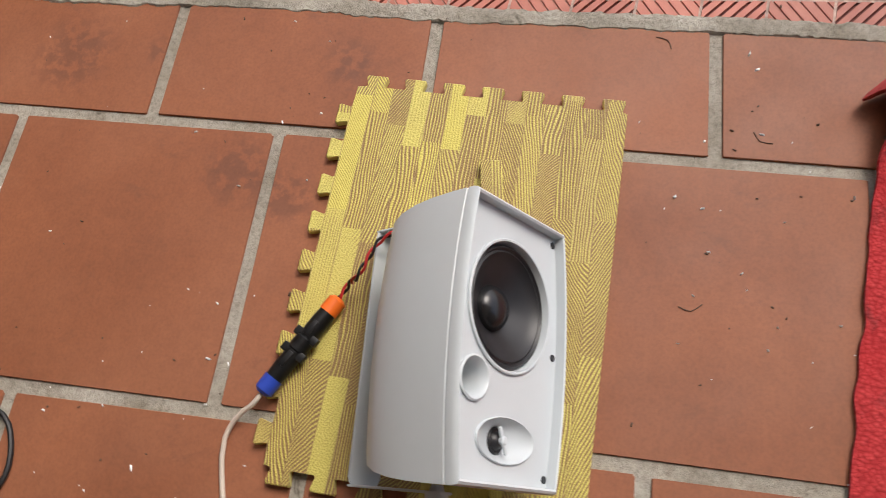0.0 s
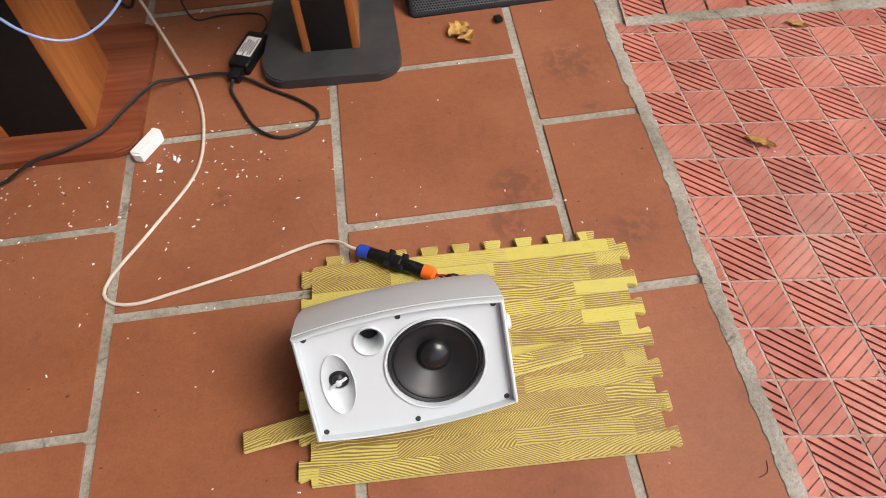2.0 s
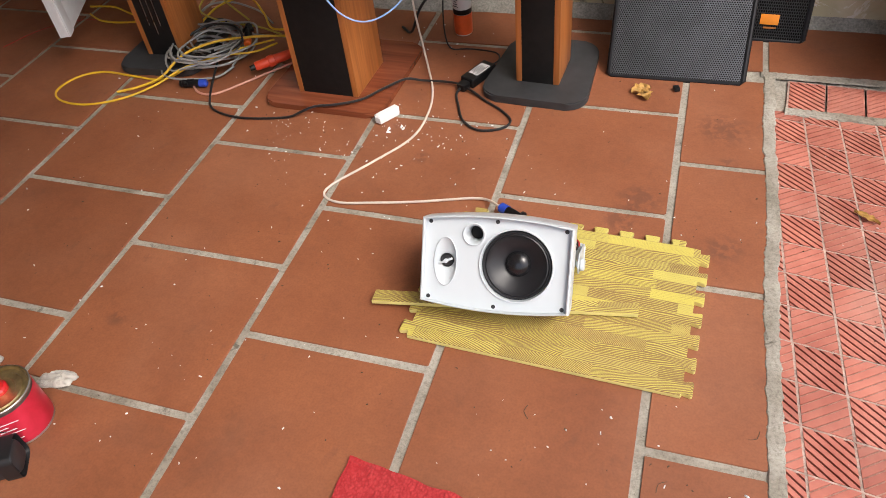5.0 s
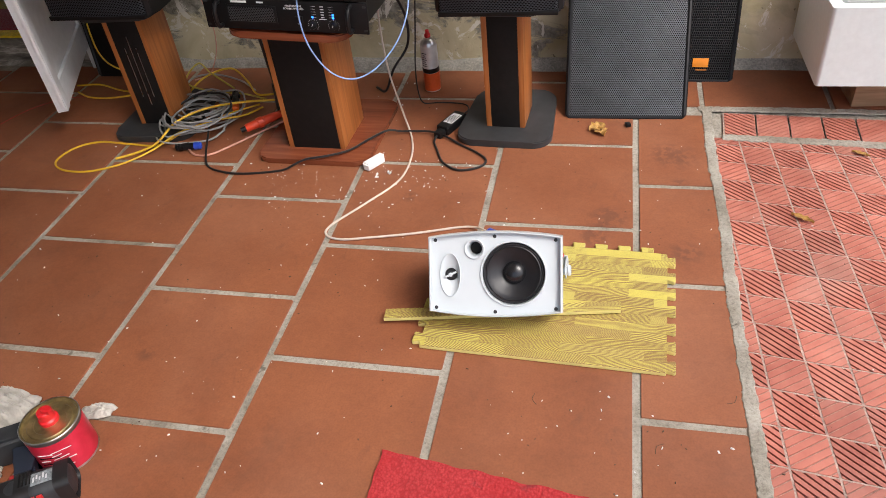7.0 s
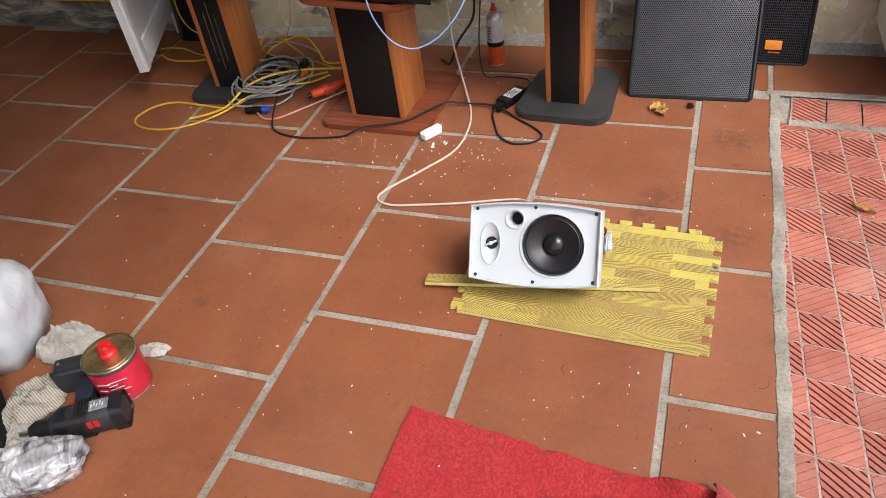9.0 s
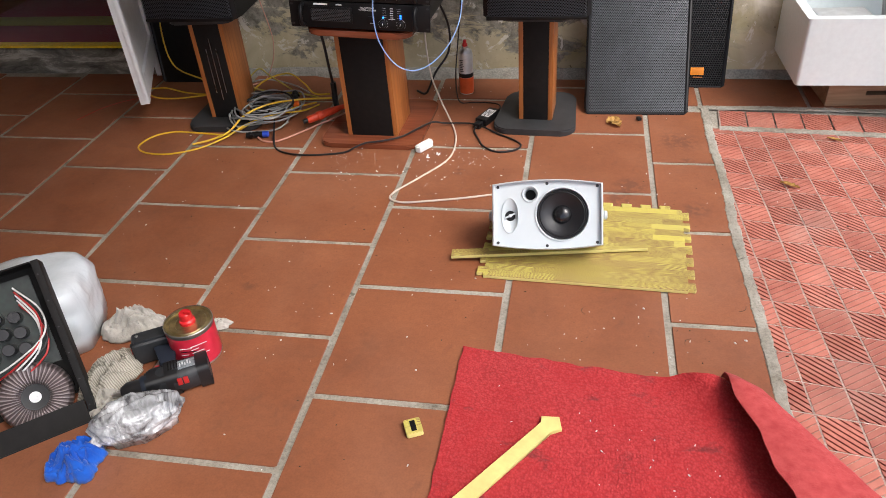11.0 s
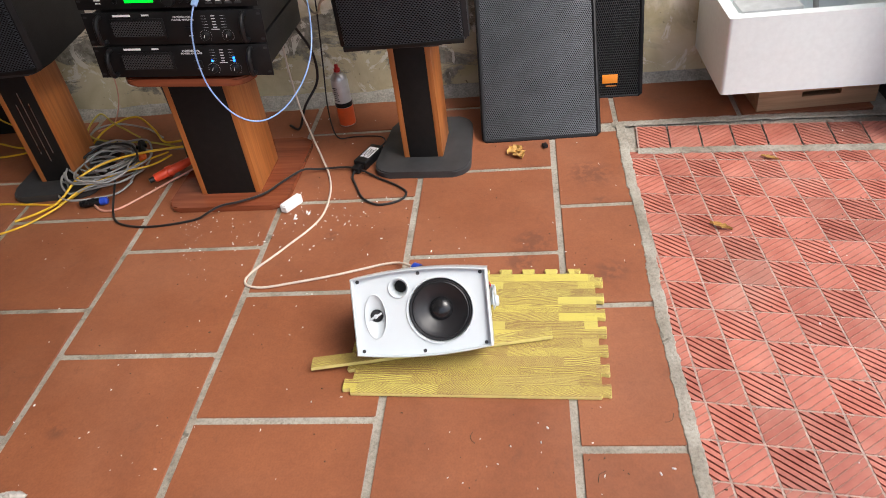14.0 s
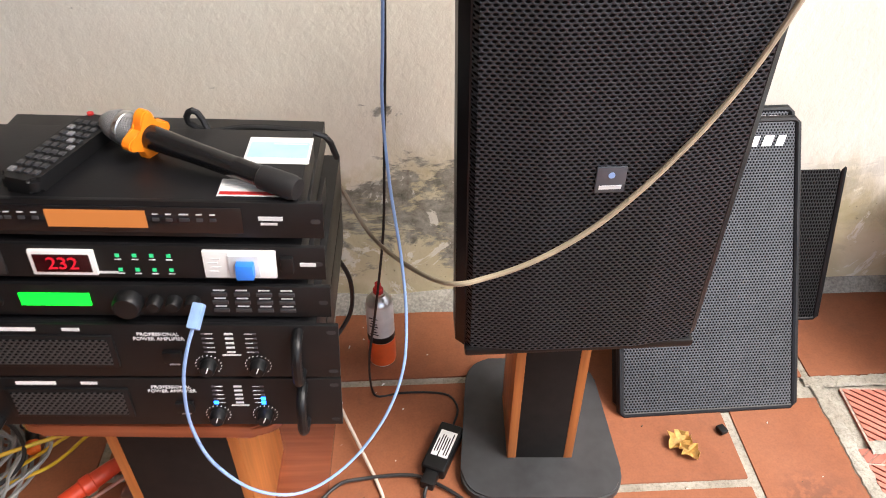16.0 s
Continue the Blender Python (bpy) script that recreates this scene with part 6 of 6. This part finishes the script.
def dropped_cloth(name, m, sx, sy, h, seed, mat, label, category, folds=2.0):
    """A piece of cloth thrown down: a thick sheet with a ragged outline, ridged folds and tucked edges."""
    b = bmesh.new()
    n, g = 56, []
    for j in range(n + 1):
        row = []
        for i in range(n + 1):
            u, v = 2 * i / n - 1, 2 * j / n - 1
            # square to disc, so that the outline is round
            x, y = u * math.sqrt(1 - v * v / 2), v * math.sqrt(1 - u * u / 2)
            ang, rad = math.atan2(y, x), min(1.0, math.hypot(x, y))
            out = 1 + 0.34 * noise.noise((math.cos(ang) * 1.4 + seed, math.sin(ang) * 1.4, 4)) + 0.10 * noise.noise((math.cos(ang) * 5 + seed, math.sin(ang) * 5, 9))
            turn = 0.5 * noise.noise((x * 0.9, y * 0.9, seed))
            xr, yr = x + 0.35 * noise.noise((y * 1.5, seed, 2)), y + turn
            ridge = (1 - abs(noise.noise((xr * folds * 0.6, yr * folds, seed)))) ** 3 + 0.34 * (1 - abs(noise.noise((xr * folds * 2.2, yr * folds * 2.9, seed + 7)))) ** 5
            dome = max(0.0, 1 - rad ** 3) ** 0.6
            z = h * (0.15 * dome + 0.75 * ridge * dome + 0.30 * dome * max(0, noise.noise((x * 1.6 + seed, y * 1.6, 1)))) + 0.003
            pull = 1 - 0.10 * ridge
            row.append(b.verts.new((x * out * sx * pull, y * out * sy * pull, z)))
        g.append(row)
    for p, q in zip(g, g[1:]):
        for i in range(n):
            b.faces.new((p[i], p[i + 1], q[i + 1], q[i]))
    ob = part(name, b, mat, None, "", True, m)
    for poly in ob.data.polygons:
        poly.use_smooth = True
    mark = ob.data.attributes.get("sharp_edge")
    if mark:
        ob.data.attributes.remove(mark)
    so = ob.modifiers.new("thickness", "SOLIDIFY")
    so.thickness, so.offset = 0.0025, 1.0
    return tagged(ob, label, category)


KNIT = cloth("dirty_white_knit", (0.33, 0.31, 0.27), (0.56, 0.53, 0.47), 26, 0.9)
n = Nodes("ribbed_glove_knit", 0.95, spec=0.1)
w = n.add("TexWave", Scale=58.0, Distortion=1.5)
n.link(n.coords(), w.inputs["Vector"])
n.colour(n.mix(n.ramp(n.noise(9, 5), (0.3, (0.36, 0.33, 0.27)), (0.7, (0.56, 0.53, 0.46))), n.ramp(w.outputs["Fac"], (0.2, (0.55, 0.54, 0.52)), (0.6, (1, 1, 1))), 0.9, "MULTIPLY")).bump(w.outputs["Fac"], 0.5, 0.002)
dropped_cloth("work_glove", pose(-1.358, -0.828, 0.0, 0, 0, 70), 0.085, 0.062, 0.046, 3.1, n.m, "dirty off-white knitted work glove lying crumpled", "glove")
dropped_cloth("work_glove", pose(-1.312, -0.925, 0.0, 0, 0, -60), 0.062, 0.042, 0.030, 8.4, KNIT, "grubby white glove cuff beside the drill", "glove")
dropped_cloth("rag", pose(-1.395, -0.652, 0.0, 0, 0, 20), 0.085, 0.055, 0.060, 5.7, KNIT, "crumpled grimy white rag behind the drill battery", "rag")
dropped_cloth("rag", pose(-1.172, -0.620, 0.0, 0, 0, 18), 0.046, 0.020, 0.018, 2.2, KNIT, "grimy rag end behind the tin", "rag")
dropped_cloth("blue_cloth", pose(-1.295, -1.085, 0.0, 0, 0, 25), 0.062, 0.058, 0.055, 9.9, cloth("blue_fabric", (0.010, 0.06, 0.36), (0.02, 0.12, 0.55), 30, 0.5), "bright blue crumpled cloth with a black cord", "cloth")
BAGM = Nodes("glossy_white_film", 0.22)
BAGM.colour(BAGM.ramp(BAGM.noise(9, 5, BAGM.scaled(1, 1, 0.3), 0.8), (0.3, (0.52, 0.56, 0.58)), (0.7, (0.70, 0.73, 0.74)))).bump(BAGM.noise(48, 5, BAGM.scaled(1, 1, 0.22), 0.5), 0.5, 0.004)
bag = crumpled("plastic_bag", pose(-1.620, -0.690, 0.0, 0, 0, 20), 0.142, 0.125, 0.198, 1.3, BAGM.m, "large white parcel wrapped in glossy plastic film", "bag", 0.13, 4.5, 1.3)
# film is opaque; its highlights are painted as white streaks over grey
CLING = Nodes("glint_streaked_film", 0.12)
CLING.colour(CLING.ramp(CLING.noise(24, 5, CLING.scaled(1, 0.30, 1), 0.9, 0.6), (0.36, (0.10, 0.10, 0.105)), (0.46, (0.30, 0.305, 0.31)), (0.56, (0.46, 0.47, 0.48)), (0.64, (0.80, 0.82, 0.83)))).bump(CLING.noise(34, 4, CLING.scaled(1, 0.28, 1), 1.2), 0.9, 0.010)
CLING.b.inputs["Coat Weight"].default_value = 0.6
parcel = crumpled("wrapped_parcel", pose(-1.195, -0.972, 0.0, 0, 0, 40), 0.105, 0.062, 0.085, 6.6, CLING.m, "dark part wrapped in crinkled clear film", "parcel", 0.4)
part("film_twist", tube([(-0.09, -0.01, 0.03), (-0.115, -0.018, 0.022), (-0.135, -0.012, 0.016)], 0.014, 10), CLING.m, parcel, "twisted end of the clear film")
part("film_fold", tube([(-0.06, 0.03, 0.05), (0.0, 0.045, 0.062), (0.06, 0.03, 0.055)], 0.007, 8), CLING.m, parcel)

# opened amplifier chassis standing on its edge
s = thing("amplifier_chassis", pose(-1.322, -0.962, 0.0, 0, 0, 40) @ pose(0, 0, 0, -36, 0, 0), "opened black amplifier chassis with toroid and capacitors, leaning back", "amplifier")
CW, CH, CD = 0.44, 0.40, 0.10
part("back_plate", box(-CW / 2, CD, CH / 2, CW, 0.003, CH), CLOTHBLACK, s)
part("side_wall", box(0, CD / 2, CH / 2, 0.016, CD, CH, 0.001), CLOTHBLACK, s)
part("bottom_wall", box(-CW / 2, CD / 2, 0.002, CW - 0.02, CD, 0.003), CLOTHBLACK, s)
part("front_lip", box(-CW / 2, 0.004, 0.028, CW - 0.02, 0.004, 0.056), CLOTHBLACK, s)
part("top_wall", box(-CW / 2, CD / 2, CH - 0.002, CW - 0.02, CD, 0.003), CLOTHBLACK, s)
for k in range(6):
    part("screw", lathe([(0, 0.001), (0.002, 0.001), (0.002, 0)], 10, Matrix.Translation((-0.002, -0.0005, 0.04 + 0.065 * k)) @ FRONT), bpy.data.materials["dark_screw"], s)
part("circuit_board", box(-0.21, CD - 0.012, 0.27, 0.36, 0.002, 0.22), paint("dark_green_board", (0.004, 0.014, 0.010), 0.4, vary=0.5, scale=60), s, "dark green circuit board")
rq = random.Random(3)
for i in range(4):
    for j in range(3):
        c = part("capacitor", lathe([(0, 0.045), (0.013, 0.045), (0.0145, 0.043), (0.0145, 0.0), (0, 0)], 20, Matrix.Translation((-0.085 - 0.036 * i + rq.uniform(-0.003, 0.003), CD - 0.014, 0.215 + 0.038 * j + 0.008 * (i % 2))) @ FRONT), paint("capacitor_sleeve", (0.010, 0.010, 0.011), 0.3) if "capacitor_sleeve" not in bpy.data.materials else bpy.data.materials["capacitor_sleeve"], s, "black capacitor")
tor = Nodes("toroid_winding", 0.3, 0.2)
sp = tor.t.nodes.new("ShaderNodeSeparateXYZ")
tor.link(tor.coords(), sp.inputs[0])
an = tor.math("ARCTAN2", sp.outputs[2], sp.outputs[0])
stp = tor.math("SINE", tor.math("MULTIPLY_ADD", an, 46.0, tor.math("MULTIPLY", tor.noise(20), 5.0)))
tor.colour(tor.ramp(stp, (0.2, (0.10, 0.075, 0.075)), (0.8, (0.32, 0.27, 0.27)))).bump(stp, 0.5, 0.003)
T0 = Matrix.Translation((-0.105, CD - 0.006, 0.100))
t = part("toroid", lathe([(0.030, 0.004), (0.030, 0.050), (0.038, 0.060), (0.055, 0.064), (0.072, 0.058), (0.080, 0.046), (0.080, 0.014), (0.074, 0.004)], 56, FRONT), tor.m, s, "toroidal transformer wound in clear film", m=T0)
part("potting", lathe([(0.0305, 0.0), (0.0305, 0.052), (0.012, 0.050), (0, 0.050)], 32, FRONT), RUBBER, t)
part("washer", lathe([(0.013, 0.050), (0.013, 0.053), (0.005, 0.054), (0.005, 0.060), (0, 0.060)], 20, FRONT), LABEL, t, "white washer and bolt")
part("tape", box(-0.02, -0.064, -0.068, 0.055, 0.002, 0.014), paint("yellow_tape", (0.65, 0.60, 0.04), 0.4), t, "yellow tape")
for k, (mt, dz) in enumerate(((LABEL, 0.0), (LABEL, 0.012), (REDWIRE, 0.02), (REDWIRE, -0.012), (RUBBER, 0.006), (LABEL, 0.03))):
    part("wire", tube([(-0.16 - 0.01 * k, CD - 0.03, 0.14 + dz), (-0.12, CD - 0.06, 0.16 + dz), (-0.06 + 0.004 * k, CD - 0.07, 0.20 + dz), (-0.045 + 0.003 * k, CD - 0.05, 0.26 + dz), (-0.07, CD - 0.03, 0.33 + dz)], 0.0022, 6), mt, s)

# ---- small litter on the floor ----
b = prism([(-0.036, -0.014), (0.030, -0.016), (0.040, -0.004), (0.038, 0.012), (-0.034, 0.015), (-0.040, 0.004)], 0, 0.026, 0.004)
single("foam_chunk", b, DIRTWHITE, "broken white foam stick on the tiles beside the stand", "foam chunk", pose(-0.802, 0.396, 0.001, 0, 0, 58))


def dry_leaf(m, size, seed, label):
    b = bmesh.new()
    g = []
    for i in range(9):
        u = i / 8
        w = size * 0.42 * math.sin(math.pi * (0.06 + 0.9 * u)) * (1 + 0.35 * math.sin(u * 19 + seed))
        row = []
        for j in range(5):
            v = j / 4 * 2 - 1
            row.append(b.verts.new(((u - 0.5) * size, v * w, 0.004 + abs(v) ** 1.5 * size * 0.22 + 0.10 * size * abs(noise.noise((u * 4 + seed, v * 2, 1))))))
        g.append(row)
    for p, q in zip(g, g[1:]):
        for j in range(4):
            b.faces.new((p[j], p[j + 1], q[j + 1], q[j]))
    ob = single("dry_leaf", b, LEAFM, label, "leaf", m)
    so = ob.modifiers.new("thickness", "SOLIDIFY")
    so.thickness = 0.0008
    return ob


LEAFM = paint("dry_leaf_brown", (0.42, 0.24, 0.06), 0.7, vary=0.4, scale=90, bump=0.4)
dry_leaf(pose(-0.120, 0.640, 0.0, 0, 0, 30), 0.055, 1, "curled dry brown leaf near the leaning panels")
dry_leaf(pose(-0.108, 0.618, 0.0, 0, 0, -60), 0.045, 4, "curled dry brown leaf near the leaning panels")
dry_leaf(pose(0.424, 0.208, 0.0, 0, 0, -35) @ Matrix.Diagonal((1, 0.35, 0.5, 1)), 0.062, 2, "narrow curled dry leaf on the ribbed tiles")
dry_leaf(pose(0.632, 0.531, 0.0, 0, 0, -30) @ Matrix.Diagonal((1, 0.35, 0.5, 1)), 0.050, 7, "narrow curled dry leaf on the ribbed tiles")
single("dark_scrap", box(0, 0, 0.006, 0.016, 0.020, 0.010, 0.002), BLACK, "small dark scrap on the tiles", "scrap", pose(-0.025, 0.665, 0.001, 0, 0, 20))


def crumbs(name, spots, mat, label, seed, floor_z=0.0008):
    """Flakes scattered round the given centres: x, y, spread, count, size."""
    r = random.Random(seed)
    verts, faces = [], []
    for cx, cy, spread, count, size in spots:
        for _ in range(count):
            x, y, q, a = r.gauss(cx, spread), r.gauss(cy, spread), size * r.uniform(0.4, 1.5), r.uniform(0, 6.3)
            if y > 1.02 or (-0.50 < x < 0.09 and -0.37 < y < 0.06):
                continue
            l, w, h = q * r.uniform(0.8, 2.0), q * r.uniform(0.5, 0.9), q * r.uniform(0.3, 0.7)
            n0 = len(verts)
            for dx, dy, dz in ((-1, -0.7, 0), (0.8, -1, 0), (1, 0.8, 0), (-0.7, 1, 0), (-0.6, -0.4, 1), (0.5, -0.6, 0.8), (0.6, 0.5, 1), (-0.4, 0.6, 0.7)):
                dx, dy = dx * l / 2 * r.uniform(0.7, 1.2), dy * w / 2 * r.uniform(0.7, 1.2)
                verts.append((x + dx * math.cos(a) - dy * math.sin(a), y + dx * math.sin(a) + dy * math.cos(a), floor_z + dz * h))
            faces += [tuple(n0 + k for k in f) for f in ((0, 1, 5, 4), (1, 2, 6, 5), (2, 3, 7, 6), (3, 0, 4, 7), (4, 5, 6, 7))]
    me = bpy.data.meshes.new(name)
    me.from_pydata(verts, [], faces)
    me.materials.append(mat)
    return tagged(new(name, me), label, "litter", kind="stuff")


crumbs("foam_crumbs", [(-0.74, 0.33, 0.09, 60, 0.0038), (-1.02, 0.31, 0.10, 60, 0.0030), (-0.60, 0.27, 0.16, 45, 0.0028), (-1.3, 0.2, 0.3, 26, 0.003), (-0.75, 0.30, 0.04, 4, 0.008), (-0.1, -0.47, 0.12, 12, 0.0030), (-0.05, -0.46, 0.06, 3, 0.005), (-0.4, 0.3, 0.4, 60, 0.003), (0.45, -0.2, 0.35, 50, 0.0035),
       (-1.2, -0.5, 0.35, 50, 0.0035), (-0.7, -0.6, 0.3, 25, 0.003), (-0.7, 0.9, 0.1, 10, 0.004), (-0.07, -0.62, 0.10, 8, 0.0030), (0.16, -0.55, 0.02, 2, 0.006), (-1.24, -0.36, 0.005, 1, 0.009)], DIRTWHITE, "scattered white foam crumbs on the tiles", 5)
crumbs("dirt_specks", [(-0.5, 0.2, 0.5, 130, 0.0026), (0.0, -0.45, 0.2, 40, 0.003), (-1.3, 0.2, 0.5, 80, 0.0026), (0.5, 0.1, 0.35, 60, 0.003), (-1.0, -0.5, 0.4, 60, 0.0024)], paint("brown_dirt", (0.09, 0.055, 0.035), 0.9), "scattered brown specks of dirt on the tiles", 8)
crumbs("rug_crumbs", [(-0.08, -0.95, 0.08, 18, 0.003), (-0.22, -0.85, 0.09, 6, 0.0025), (0.02, -0.98, 0.05, 6, 0.0035)], DIRTWHITE, "scattered pale foam crumbs on the red rug", 15, 0.0095)
rh = random.Random(2)
for k in range(3):
    x, y, a = rh.uniform(-0.25, 0.2), rh.uniform(-0.60, -0.42), rh.uniform(0, 6)
    cable("wood_fibre", [(x, y, 0.0012), (x + 0.016 * math.cos(a), y + 0.016 * math.sin(a), 0.0012), (x + 0.030 * math.cos(a + 0.5), y + 0.030 * math.sin(a + 0.5), 0.0012)], 0.0007, bpy.data.materials["brown_dirt"], "thin brown fibre on the tiles", "litter", 0.01, 4)

# ---- tiles of the floor ----
lay_columns()
lay_path()
